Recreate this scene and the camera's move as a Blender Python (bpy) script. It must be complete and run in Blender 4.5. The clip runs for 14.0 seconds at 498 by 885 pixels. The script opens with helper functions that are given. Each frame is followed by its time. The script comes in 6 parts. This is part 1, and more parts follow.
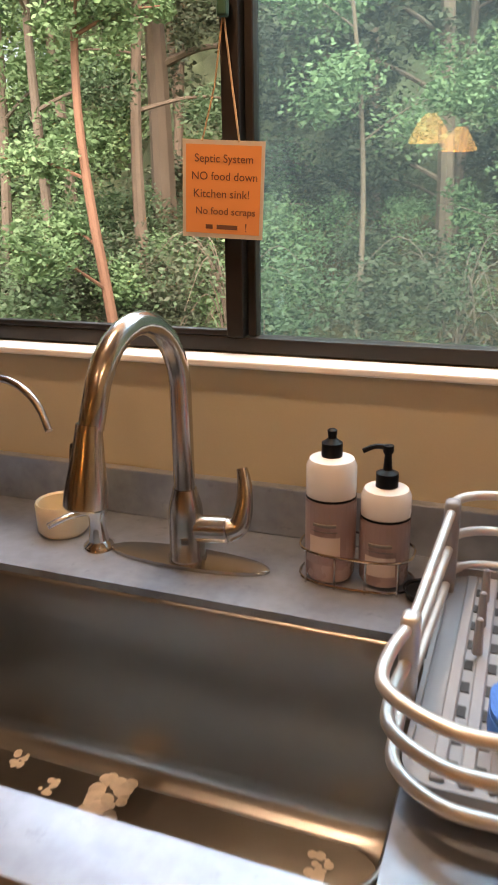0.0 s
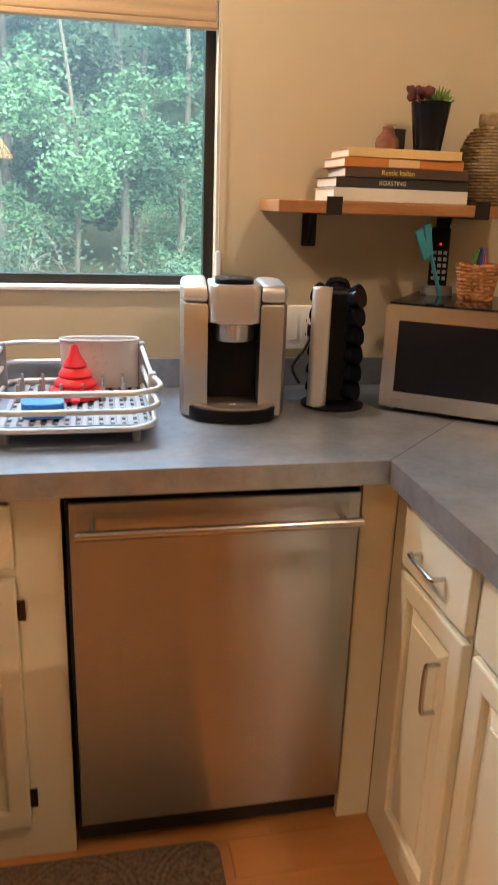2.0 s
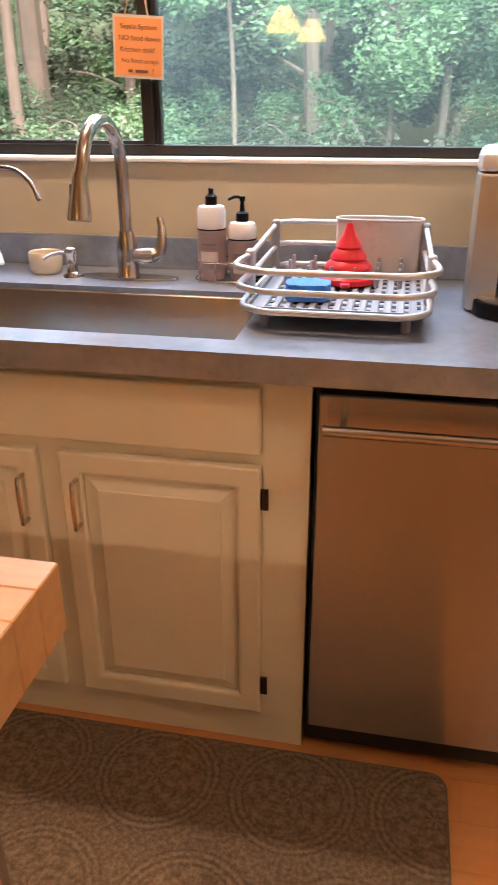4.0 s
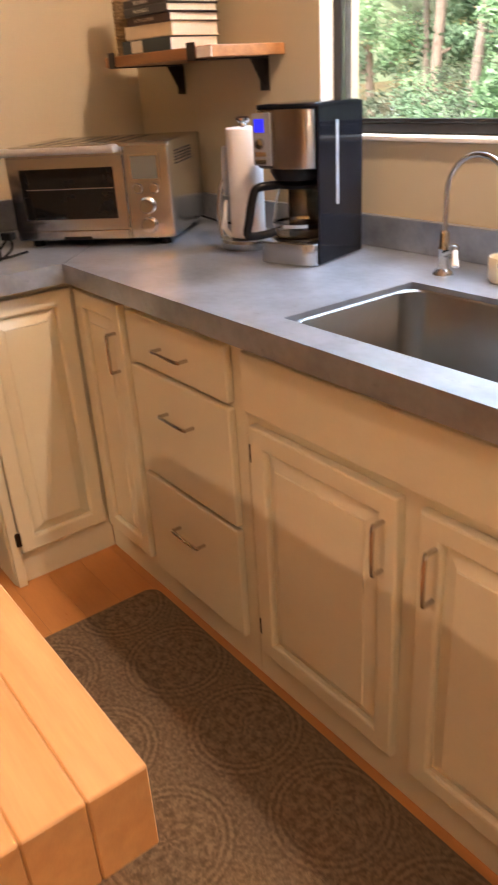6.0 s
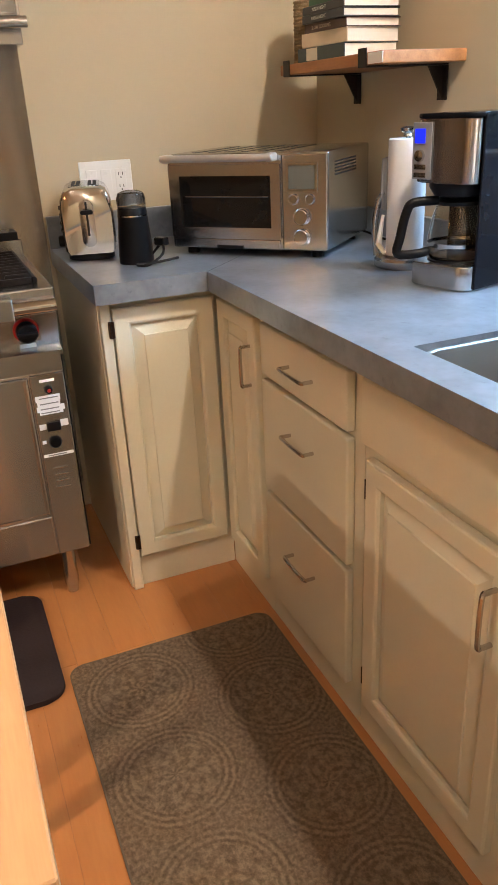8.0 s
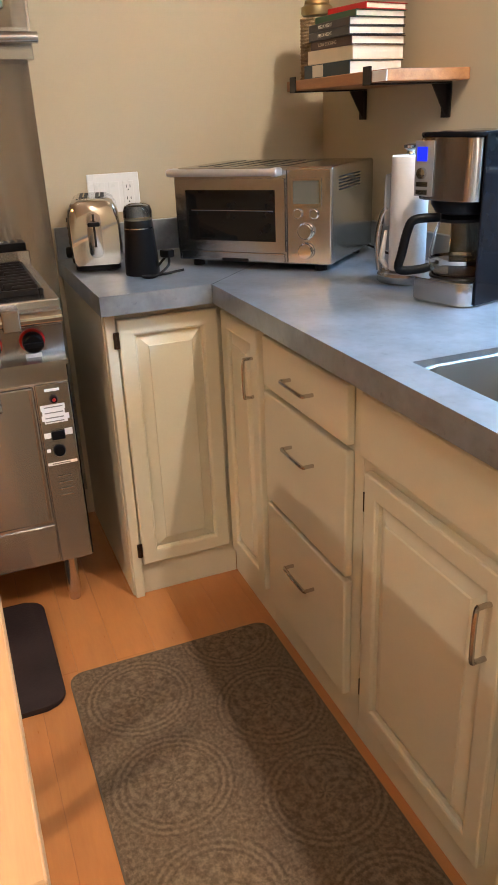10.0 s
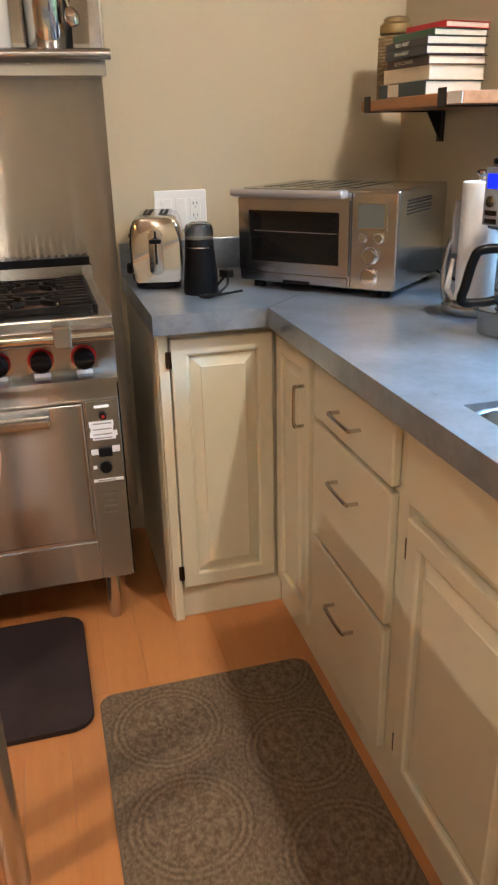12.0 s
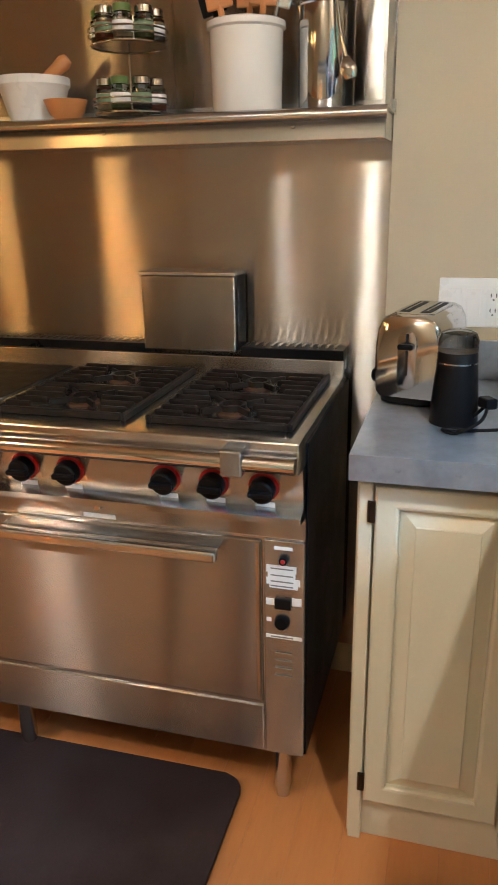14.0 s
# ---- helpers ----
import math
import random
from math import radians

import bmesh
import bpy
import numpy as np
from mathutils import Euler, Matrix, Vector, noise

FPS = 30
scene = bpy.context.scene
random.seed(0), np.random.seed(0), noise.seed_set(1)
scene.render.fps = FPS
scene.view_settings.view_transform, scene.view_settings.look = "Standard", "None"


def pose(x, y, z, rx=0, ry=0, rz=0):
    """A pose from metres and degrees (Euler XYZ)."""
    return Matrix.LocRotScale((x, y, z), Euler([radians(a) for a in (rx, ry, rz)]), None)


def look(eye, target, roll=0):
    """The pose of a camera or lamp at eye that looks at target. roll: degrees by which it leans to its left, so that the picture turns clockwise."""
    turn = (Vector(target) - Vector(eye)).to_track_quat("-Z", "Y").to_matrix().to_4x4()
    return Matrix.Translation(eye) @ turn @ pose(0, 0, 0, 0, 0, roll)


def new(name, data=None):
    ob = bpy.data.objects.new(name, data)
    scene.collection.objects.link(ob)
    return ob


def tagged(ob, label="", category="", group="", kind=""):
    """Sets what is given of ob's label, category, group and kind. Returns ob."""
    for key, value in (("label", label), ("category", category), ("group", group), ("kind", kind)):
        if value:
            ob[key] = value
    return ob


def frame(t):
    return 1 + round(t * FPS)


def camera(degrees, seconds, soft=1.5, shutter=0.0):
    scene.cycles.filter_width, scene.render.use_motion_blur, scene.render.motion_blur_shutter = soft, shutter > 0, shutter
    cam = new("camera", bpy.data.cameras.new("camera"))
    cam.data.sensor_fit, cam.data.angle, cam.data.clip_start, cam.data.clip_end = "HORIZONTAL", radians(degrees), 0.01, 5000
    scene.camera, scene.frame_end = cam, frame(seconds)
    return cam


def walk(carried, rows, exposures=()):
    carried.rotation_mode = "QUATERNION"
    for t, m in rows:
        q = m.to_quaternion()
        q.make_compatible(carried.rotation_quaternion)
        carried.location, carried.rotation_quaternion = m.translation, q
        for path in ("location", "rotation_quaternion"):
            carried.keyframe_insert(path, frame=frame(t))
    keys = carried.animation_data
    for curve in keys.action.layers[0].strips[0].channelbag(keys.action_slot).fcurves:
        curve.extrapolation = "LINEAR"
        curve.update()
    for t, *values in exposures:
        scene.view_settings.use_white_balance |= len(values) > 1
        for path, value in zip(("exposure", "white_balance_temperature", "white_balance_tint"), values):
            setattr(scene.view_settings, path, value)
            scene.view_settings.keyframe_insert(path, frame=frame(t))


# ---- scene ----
cam = camera(36.8, 14.0, shutter=0.25)
PATH = [
    (0, (0.364, 0.004, 1.399), (-0.31, 1.782, 0.778), -0.9),
    (0.5, (0.422, -0.272, 1.408), (-0.123, 1.557, 0.81), 0.2),
    (1, (0.515, -0.552, 1.389), (0.228, 1.343, 0.815), 0.4),
    (1.5, (0.535, -0.781, 1.398), (0.722, 1.128, 0.83), -0.4),
    (2, (0.521, -0.959, 1.385), (0.908, 0.907, 0.778), 1.9),
    (2.2, (0.5, -1.027, 1.361), (0.802, 0.815, 0.644), 2.8),
    (4.3, (0.621, -0.765, 1.304), (0.055, 0.948, 0.441), -0.1),
    (4.5, (0.681, -0.725, 1.31), (-0.046, 0.915, 0.424), 0.2),
    (5, (0.768, -0.673, 1.295), (-0.201, 0.767, 0.3), -2.0),
    (5.5, (0.718, -0.575, 1.29), (-0.437, 0.722, 0.299), -2.4),
    (6, (0.619, -0.433, 1.316), (-0.839, 0.622, 0.444), -3.6),
    (6.5, (0.592, -0.344, 1.301), (-1.071, 0.437, 0.512), -2.6),
    (7, (0.59, -0.293, 1.289), (-1.111, 0.391, 0.49), -3.1),
    (7.5, (0.585, -0.287, 1.29), (-1.11, 0.391, 0.472), -3.0),
    (10, (0.603, -0.281, 1.305), (-1.107, 0.383, 0.509), -2.4),
    (10.5, (0.607, -0.287, 1.309), (-1.104, 0.375, 0.513), -2.1),
    (11, (0.603, -0.292, 1.308), (-1.104, 0.381, 0.513), -1.7),
    (11.5, (0.61, -0.277, 1.308), (-1.111, 0.353, 0.508), -0.7),
    (12, (0.557, -0.196, 1.315), (-1.229, 0.288, 0.555), -1.3),
    (12.5, (0.393, -0.054, 1.34), (-1.487, 0.254, 0.731), 0.2),
    (13, (0.25, 0.11, 1.346), (-1.662, 0.091, 0.76), 0.5),
    (13.5, (0.092, 0.208, 1.346), (-1.778, -0.139, 0.726), 0.3),
    (14, (0.04, 0.224, 1.363), (-1.786, -0.292, 0.73), -0.9),
]
walk(cam, [(t, look(eye, target, roll)) for t, eye, target, roll in PATH], [(0.0, 0.87, 9300, 28), (0.5, 0.95, 9300, 33), (1.0, 1.15, 9100, 32), (1.5, 1.35, 8500, 27), (2.0, 1.7, 7100, 17), (2.2, 1.7, 7100, 17), (4.3, 1.7, 7700, 32), (5.0, 1.92, 8700, 36), (5.5, 1.92, 8000, 28), (6.0, 1.95, 7600, 26), (6.5, 2.05, 6900, 20), (7.0, 2.03, 6100, 11), (11.0, 2.0, 5800, 8), (14.0, 1.85, 5450, 4)])

# ---- light ----
world = bpy.data.worlds.new("world")
scene.world = world
world.use_nodes = True
sky = world.node_tree.nodes.new("ShaderNodeTexSky")
sky.sky_type, sky.sun_disc, sky.sun_elevation, sky.sun_rotation = "NISHITA", False, radians(40), radians(160)
world.node_tree.links.new(sky.outputs["Color"], world.node_tree.nodes["Background"].inputs["Color"])
world.node_tree.nodes["Background"].inputs["Strength"].default_value = 0.15


def lamp(kind, at, power, colour, size, target=None):
    li = bpy.data.lights.new("lamp", kind)
    li.energy, li.color = power, colour
    if kind == "AREA":
        li.shape, li.size = "DISK", size
    else:
        li.shadow_soft_size = size
    ob = new("ceiling_lamp_light", li)
    ob.matrix_basis = look(at, target) if target else Matrix.Translation(at)
    return ob


WARM = (1.0, 0.80, 0.60)
PENDANTS, PEND_Z = ((-0.13, -1.47), (-0.08, -2.25)), 1.62
DOMES = ((-0.05, 0.67), (1.36, -0.42), (0.13, -0.69))
for (x, y), power in zip(PENDANTS, (14.0, 1.0)):
    lamp("POINT", (x, y, PEND_Z + 0.055), power, WARM, 0.025)
for (x, y), power in zip(DOMES[1:], (7.0, 2.2)):
    lamp("POINT", (x, y, 2.37), power, (1.0, 0.83, 0.65), 0.035)
# the light over the sink shines downwards
sink_light = lamp("SPOT", (*DOMES[0], 2.37), 26.0, (1.0, 0.83, 0.65), 0.035)
sink_light.data.spot_size, sink_light.data.spot_blend = radians(166), 0.3
sun = bpy.data.lights.new("sun", "SUN")
sun.energy, sun.angle, sun.color = 5.0, radians(60), (1.0, 0.97, 0.93)
ob = new("sun", sun)
ob.matrix_basis = look((6, -16, 14), (0, 0, 0))
# the open sky above the trees, as it falls in at the window
skyl = bpy.data.lights.new("window_sky", "AREA")
skyl.shape, skyl.size, skyl.size_y, skyl.energy, skyl.color = "RECTANGLE", 2.2, 1.0, 43, (0.42, 0.70, 1.0)
ob = new("window_sky", skyl)
ob.matrix_basis = look((-0.07, 1.75, 2.55), (-0.07, 0.55, 1.15))

# ---- helpers of this scene ----
def part(name, bm, material, parent, label="", smooth=False):
    me = bpy.data.meshes.new(name)
    bmesh.ops.recalc_face_normals(bm, faces=bm.faces)
    bm.to_mesh(me)
    bm.free()
    if smooth:
        me.shade_smooth()
        me.set_sharp_from_angle(angle=radians(38))
    me.materials.append(material)
    ob = new(name, me)
    if parent is not None:
        ob.parent = parent
    if label:
        tagged(ob, label)
    return ob


def thing(name, label, category, at=(0, 0, 0), rz=0.0, group="", kind=""):
    ob = new(name)
    ob.empty_display_size = 0.05
    ob.matrix_basis = pose(*at, 0, 0, rz)
    return tagged(ob, label, category, group, kind)


def solid(name, bm, material, label, category="", group="", kind="structure", smooth=False):
    return tagged(part(name, bm, material, None, "", smooth), label, category, group, kind)


def merge(bm, other, m=None):
    if m is not None:
        bmesh.ops.transform(other, matrix=m, verts=other.verts)
    tmp = bpy.data.meshes.new("tmp")
    other.to_mesh(tmp)
    other.free()
    bm.from_mesh(tmp)
    bpy.data.meshes.remove(tmp)


def box(x0, x1, y0, y1, z0, z1, bevel=0.0, seg=2, bm=None, m=None):
    """A bevelled block between two corners."""
    b = bmesh.new()
    bmesh.ops.create_cube(b, size=1.0)
    bmesh.ops.scale(b, vec=(abs(x1 - x0), abs(y1 - y0), abs(z1 - z0)), verts=b.verts)
    bmesh.ops.translate(b, vec=((x0 + x1) / 2, (y0 + y1) / 2, (z0 + z1) / 2), verts=b.verts)
    if bevel:
        bmesh.ops.bevel(b, geom=b.edges[:], offset=bevel, segments=seg, affect="EDGES", profile=0.5)
    if m is not None:
        bmesh.ops.transform(b, matrix=m, verts=b.verts)
    if bm is None:
        return b
    merge(bm, b)
    return bm


def lathe(profile, seg=32, bm=None, m=None, ex=1.0, ey=1.0):
    """A turned shape about z from (radius, height) pairs; closed at radius 0."""
    b = bmesh.new()
    rings = []
    for r, z in profile:
        if r < 1e-6:
            rings.append([b.verts.new((0, 0, z))])
        else:
            rings.append([b.verts.new((r * ex * math.cos(2 * math.pi * k / seg), r * ey * math.sin(2 * math.pi * k / seg), z)) for k in range(seg)])
    for a, c in zip(rings, rings[1:]):
        for k in range(seg):
            j = (k + 1) % seg
            if len(a) == 1 and len(c) > 1:
                b.faces.new((a[0], c[j], c[k]))
            elif len(c) == 1 and len(a) > 1:
                b.faces.new((a[k], a[j], c[0]))
            elif len(a) > 1:
                b.faces.new((a[k], a[j], c[j], c[k]))
    if m is not None:
        bmesh.ops.transform(b, matrix=m, verts=b.verts)
    if bm is None:
        return b
    merge(bm, b)
    return bm


def rod(p0, p1, r, seg=14, bm=None, r1=None, bevel=0.0):
    """A closed rod from one point to another."""
    p0, p1 = Vector(p0), Vector(p1)
    h = (p1 - p0).length
    m = Matrix.Translation(p0) @ (p1 - p0).to_track_quat("Z", "Y").to_matrix().to_4x4()
    r1 = r if r1 is None else r1
    e = bevel
    prof = [(0, 0), (r - e, 0), (r, e), (r1, h - e), (r1 - e, h), (0, h)] if e else [(0, 0), (r, 0), (r1, h), (0, h)]
    return lathe(prof, seg, bm, m)


def tube(points, r, seg=12, closed=False, bm=None, radii=None, cap=True):
    """A bent tube along points."""
    b = bmesh.new()
    pts = [Vector(p) for p in points]
    n = len(pts)
    rings, up = [], None
    for i, p in enumerate(pts):
        a = pts[(i - 1) % n] if closed or i > 0 else p
        c = pts[(i + 1) % n] if closed or i < n - 1 else p
        d = (c - a).normalized()
        if up is None:
            up = d.orthogonal().normalized()
        up = (up - d * up.dot(d)).normalized()
        side = d.cross(up)
        rr = radii[i] if radii else r
        rings.append([b.verts.new(p + rr * (math.cos(2 * math.pi * k / seg) * up + math.sin(2 * math.pi * k / seg) * side)) for k in range(seg)])
    for i in range(n if closed else n - 1):
        a, c = rings[i], rings[(i + 1) % n]
        off = 0
        if closed and i == n - 1:
            off = min(range(seg), key=lambda s: (a[0].co - c[s].co).length)
        for k in range(seg):
            b.faces.new((a[k], a[(k + 1) % seg], c[(k + 1 + off) % seg], c[(k + off) % seg]))
    if not closed and cap:
        b.faces.new(rings[0][::-1])
        b.faces.new(rings[-1])
    if bm is None:
        return b
    merge(bm, b)
    return bm


def smooth_path(points, steps=8, closed=False):
    """Catmull-Rom points through the given ones."""
    p = [Vector(q) for q in points]
    n = len(p)
    out = []
    for i in range(n if closed else n - 1):
        a, b_, c, d = (p[(i + k) % n] if closed else p[min(max(i + k, 0), n - 1)] for k in (-1, 0, 1, 2))
        for s in range(steps):
            t = s / steps
            out.append(0.5 * (2 * b_ + (c - a) * t + (2 * a - 5 * b_ + 4 * c - d) * t * t + (3 * b_ - a - 3 * c + d) * t ** 3))
    if not closed:
        out.append(p[-1])
    return out


def round_rect(x0, x1, y0, y1, r, seg=6):
    out = []
    for cx, cy, a0 in ((x1 - r, y1 - r, 0), (x0 + r, y1 - r, 90), (x0 + r, y0 + r, 180), (x1 - r, y0 + r, 270)):
        for k in range(seg + 1):
            a = radians(a0 + 90 * k / seg)
            out.append((cx + r * math.cos(a), cy + r * math.sin(a)))
    return out


def prism(outline, z0, z1, bevel=0.0, bm=None, m=None, seg=2, top_scale=1.0):
    """An upright prism over a flat outline."""
    b = bmesh.new()
    n = len(outline)
    cx, cy = sum(p[0] for p in outline) / n, sum(p[1] for p in outline) / n
    lo = [b.verts.new((x, y, z0)) for x, y in outline]
    hi = [b.verts.new((cx + (x - cx) * top_scale, cy + (y - cy) * top_scale, z1)) for x, y in outline]
    f0 = b.faces.new(lo[::-1])
    f1 = b.faces.new(hi)
    for k in range(n):
        b.faces.new((lo[k], lo[(k + 1) % n], hi[(k + 1) % n], hi[k]))
    if bevel:
        bmesh.ops.bevel(b, geom=list({*f0.edges, *f1.edges}), offset=bevel, segments=seg, affect="EDGES", profile=0.5)
    if m is not None:
        bmesh.ops.transform(b, matrix=m, verts=b.verts)
    if bm is None:
        return b
    merge(bm, b)
    return bm


def ring_plate(outer, inner, z0, z1, bm=None, m=None):
    """A flat ring between two outlines with equally many points."""
    b = bmesh.new()
    n = len(outer)
    v = [[b.verts.new((x, y, z)) for x, y in o] for o in (outer, inner) for z in (z0, z1)]
    for k in range(n):
        j = (k + 1) % n
        b.faces.new((v[1][k], v[1][j], v[3][j], v[3][k]))
        b.faces.new((v[0][k], v[2][k], v[2][j], v[0][j]))
        b.faces.new((v[0][k], v[0][j], v[1][j], v[1][k]))
        b.faces.new((v[2][k], v[3][k], v[3][j], v[2][j]))
    if m is not None:
        bmesh.ops.transform(b, matrix=m, verts=b.verts)
    if bm is None:
        return b
    merge(bm, b)
    return bm


def letters(words, size, parent, material, m, depth=0.0006, name="lettering"):
    """Raised words in the built-in font, as a mesh."""
    cu = bpy.data.curves.new(name, "FONT")
    cu.body, cu.size, cu.extrude, cu.align_x, cu.align_y = words, size, depth, "CENTER", "CENTER"
    tmp = bpy.data.objects.new(name, cu)
    me = bpy.data.meshes.new_from_object(tmp)
    bpy.data.objects.remove(tmp)
    me.name = name
    me.materials.clear()
    me.materials.append(material)
    ob = new(name, me)
    ob.parent = parent
    ob.matrix_basis = m
    return ob


# ---- materials ----
def material(name, base, rough=0.5, metal=0.0, var=0.12, scale=6.0, fine=60.0, bump=0.0, bump_scale=None, rvar=0.1, alt=None, stretch=(1, 1, 1), coat=0.0, spread=0.0):
    """A surface with colour and gloss that vary at two scales, and a fine relief."""
    mt = bpy.data.materials.new(name)
    mt.use_nodes = True
    nt = mt.node_tree
    N, L = nt.nodes, nt.links
    bs = N["Principled BSDF"]
    tc = N.new("ShaderNodeTexCoord")
    mp = N.new("ShaderNodeMapping")
    mp.inputs["Scale"].default_value = stretch
    L.new(tc.outputs["Object"], mp.inputs["Vector"])
    n1, n2 = N.new("ShaderNodeTexNoise"), N.new("ShaderNodeTexNoise")
    n1.inputs["Scale"].default_value, n1.inputs["Detail"].default_value, n1.inputs["Roughness"].default_value = scale, 3, 0.55
    n2.inputs["Scale"].default_value, n2.inputs["Detail"].default_value = fine, 3
    L.new(mp.outputs["Vector"], n1.inputs["Vector"])
    L.new(mp.outputs["Vector"], n2.inputs["Vector"])
    add = N.new("ShaderNodeMath")
    add.operation = "MULTIPLY_ADD"
    add.inputs[1].default_value = 0.35
    L.new(n2.outputs["Fac"], add.inputs[0])
    L.new(n1.outputs["Fac"], add.inputs[2])
    rg = N.new("ShaderNodeMapRange")
    rg.inputs["From Min"].default_value, rg.inputs["From Max"].default_value = 0.36, 0.99
    L.new(add.outputs[0], rg.inputs["Value"])
    mix = N.new("ShaderNodeMix")
    mix.data_type = "RGBA"
    lo = tuple(c * (1 - var) for c in base)
    hi = alt or tuple(min(1, c * (1 + var)) for c in base)
    mix.inputs["A"].default_value, mix.inputs["B"].default_value = (*lo, 1), (*hi, 1)
    L.new(rg.outputs["Result"], mix.inputs["Factor"])
    out = mix.outputs["Result"]
    if spread:
        info, hsv, mr = N.new("ShaderNodeObjectInfo"), N.new("ShaderNodeHueSaturation"), N.new("ShaderNodeMapRange")
        mr.inputs["To Min"].default_value, mr.inputs["To Max"].default_value = 1 - spread, 1 + spread
        L.new(info.outputs["Random"], mr.inputs["Value"])
        L.new(mr.outputs["Result"], hsv.inputs["Value"])
        L.new(out, hsv.inputs["Color"])
        out = hsv.outputs["Color"]
    L.new(out, bs.inputs["Base Color"])
    rr = N.new("ShaderNodeMapRange")
    rr.inputs["From Min"].default_value, rr.inputs["From Max"].default_value = 0.36, 0.99
    rr.inputs["To Min"].default_value, rr.inputs["To Max"].default_value = max(0.02, rough - rvar), min(1, rough + rvar)
    L.new(add.outputs[0], rr.inputs["Value"])
    L.new(rr.outputs["Result"], bs.inputs["Roughness"])
    bs.inputs["Metallic"].default_value = metal
    bs.inputs["Coat Weight"].default_value = coat
    if bump:
        bp = N.new("ShaderNodeBump")
        bp.inputs["Strength"].default_value, bp.inputs["Distance"].default_value = bump, 0.002
        src = n2
        if bump_scale:
            src = N.new("ShaderNodeTexNoise")
            src.inputs["Scale"].default_value, src.inputs["Detail"].default_value = bump_scale, 3
            L.new(mp.outputs["Vector"], src.inputs["Vector"])
        L.new(src.outputs["Fac"], bp.inputs["Height"])
        L.new(bp.outputs["Normal"], bs.inputs["Normal"])
    return mt


def glass(name, rough=0.0, tint=(1, 1, 1), ior=1.45):
    mt = bpy.data.materials.new(name)
    mt.use_nodes = True
    bs = mt.node_tree.nodes["Principled BSDF"]
    bs.inputs["Base Color"].default_value = (*tint, 1)
    bs.inputs["Transmission Weight"].default_value = 1.0
    bs.inputs["Roughness"].default_value, bs.inputs["IOR"].default_value = rough, ior
    return mt


def glow(name, colour, strength):
    mt = bpy.data.materials.new(name)
    mt.use_nodes = True
    bs = mt.node_tree.nodes["Principled BSDF"]
    bs.inputs["Base Color"].default_value = (*colour, 1)
    bs.inputs["Emission Color"].default_value = (*colour, 1)
    bs.inputs["Emission Strength"].default_value = strength
    return mt


WALL = material("wall_paint", (0.50, 0.425, 0.292), 0.75, var=0.04, scale=2.5, fine=220, bump=0.12)
# unseen ceiling: its brown is picked to dim and warm bounced light
CEIL = material("ceiling_brown", (0.50, 0.36, 0.22), 0.7, var=0.12, stretch=(1, 10, 10), bump=0.1)
CREAM = material("cream_cabinet_paint", (0.65, 0.605, 0.46), 0.38, var=0.05, scale=3, fine=120, bump=0.05, alt=(0.69, 0.65, 0.505))
ZINC = material("zinc_sheet", (0.26, 0.295, 0.345), 0.305, metal=0.6, var=0.16, scale=9.0, fine=55, rvar=0.025, alt=(0.43, 0.48, 0.545))
# small dark specks of oxide
nt = ZINC.node_tree
spots, ramp_, dark_ = nt.nodes.new("ShaderNodeTexNoise"), nt.nodes.new("ShaderNodeMapRange"), nt.nodes.new("ShaderNodeMix")
spots.inputs["Scale"].default_value, spots.inputs["Detail"].default_value, spots.inputs["Roughness"].default_value = 48, 5, 0.65
ramp_.inputs["From Min"].default_value, ramp_.inputs["From Max"].default_value = 0.60, 0.80
dark_.data_type, dark_.blend_type = "RGBA", "MULTIPLY"
dark_.inputs["B"].default_value = (0.66, 0.67, 0.68, 1)
nt.links.new(nt.nodes["Texture Coordinate"].outputs["Object"], spots.inputs["Vector"])
nt.links.new(spots.outputs["Fac"], ramp_.inputs["Value"])
nt.links.new(ramp_.outputs["Result"], dark_.inputs["Factor"])
nt.links.new(nt.nodes["Mix"].outputs["Result"], dark_.inputs["A"])
nt.links.new(dark_.outputs["Result"], nt.nodes["Principled BSDF"].inputs["Base Color"])
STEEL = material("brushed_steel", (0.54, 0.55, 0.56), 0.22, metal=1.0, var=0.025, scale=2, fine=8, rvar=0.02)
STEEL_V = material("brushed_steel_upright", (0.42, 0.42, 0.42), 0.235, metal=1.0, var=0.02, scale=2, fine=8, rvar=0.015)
def brushed(mt, rough, aniso):
    """Turns a metal into one brushed sideways, which draws lamps out into upright streaks."""
    nt = mt.node_tree
    gl, tg = nt.nodes.new("ShaderNodeBsdfAnisotropic"), nt.nodes.new("ShaderNodeTangent")
    tg.direction_type, tg.axis = "RADIAL", "Z"
    gl.inputs["Roughness"].default_value, gl.inputs["Anisotropy"].default_value = rough, aniso
    nt.links.new(tg.outputs["Tangent"], gl.inputs["Tangent"])
    nt.links.new(nt.nodes["Mix"].outputs["Result"], gl.inputs["Color"])
    nt.links.new(gl.outputs["BSDF"], nt.nodes["Material Output"].inputs["Surface"])


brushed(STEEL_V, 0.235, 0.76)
STEEL_DULL = material("sink_steel", (0.31, 0.297, 0.28), 0.34, metal=1.0, var=0.08, scale=5, fine=30, rvar=0.05)
NICKEL = material("brushed_nickel", (0.52, 0.495, 0.465), 0.21, metal=1.0, var=0.07, scale=12, fine=140, rvar=0.03)
CHROME = material("chrome", (0.64, 0.63, 0.62), 0.10, metal=1.0, var=0.05, rvar=0.04)
BLACK = material("black_plastic", (0.006, 0.006, 0.007), 0.35, var=0.3, rvar=0.1)
GLOSS_BLACK = material("gloss_black", (0.008, 0.009, 0.012), 0.09, var=0.3, rvar=0.05)
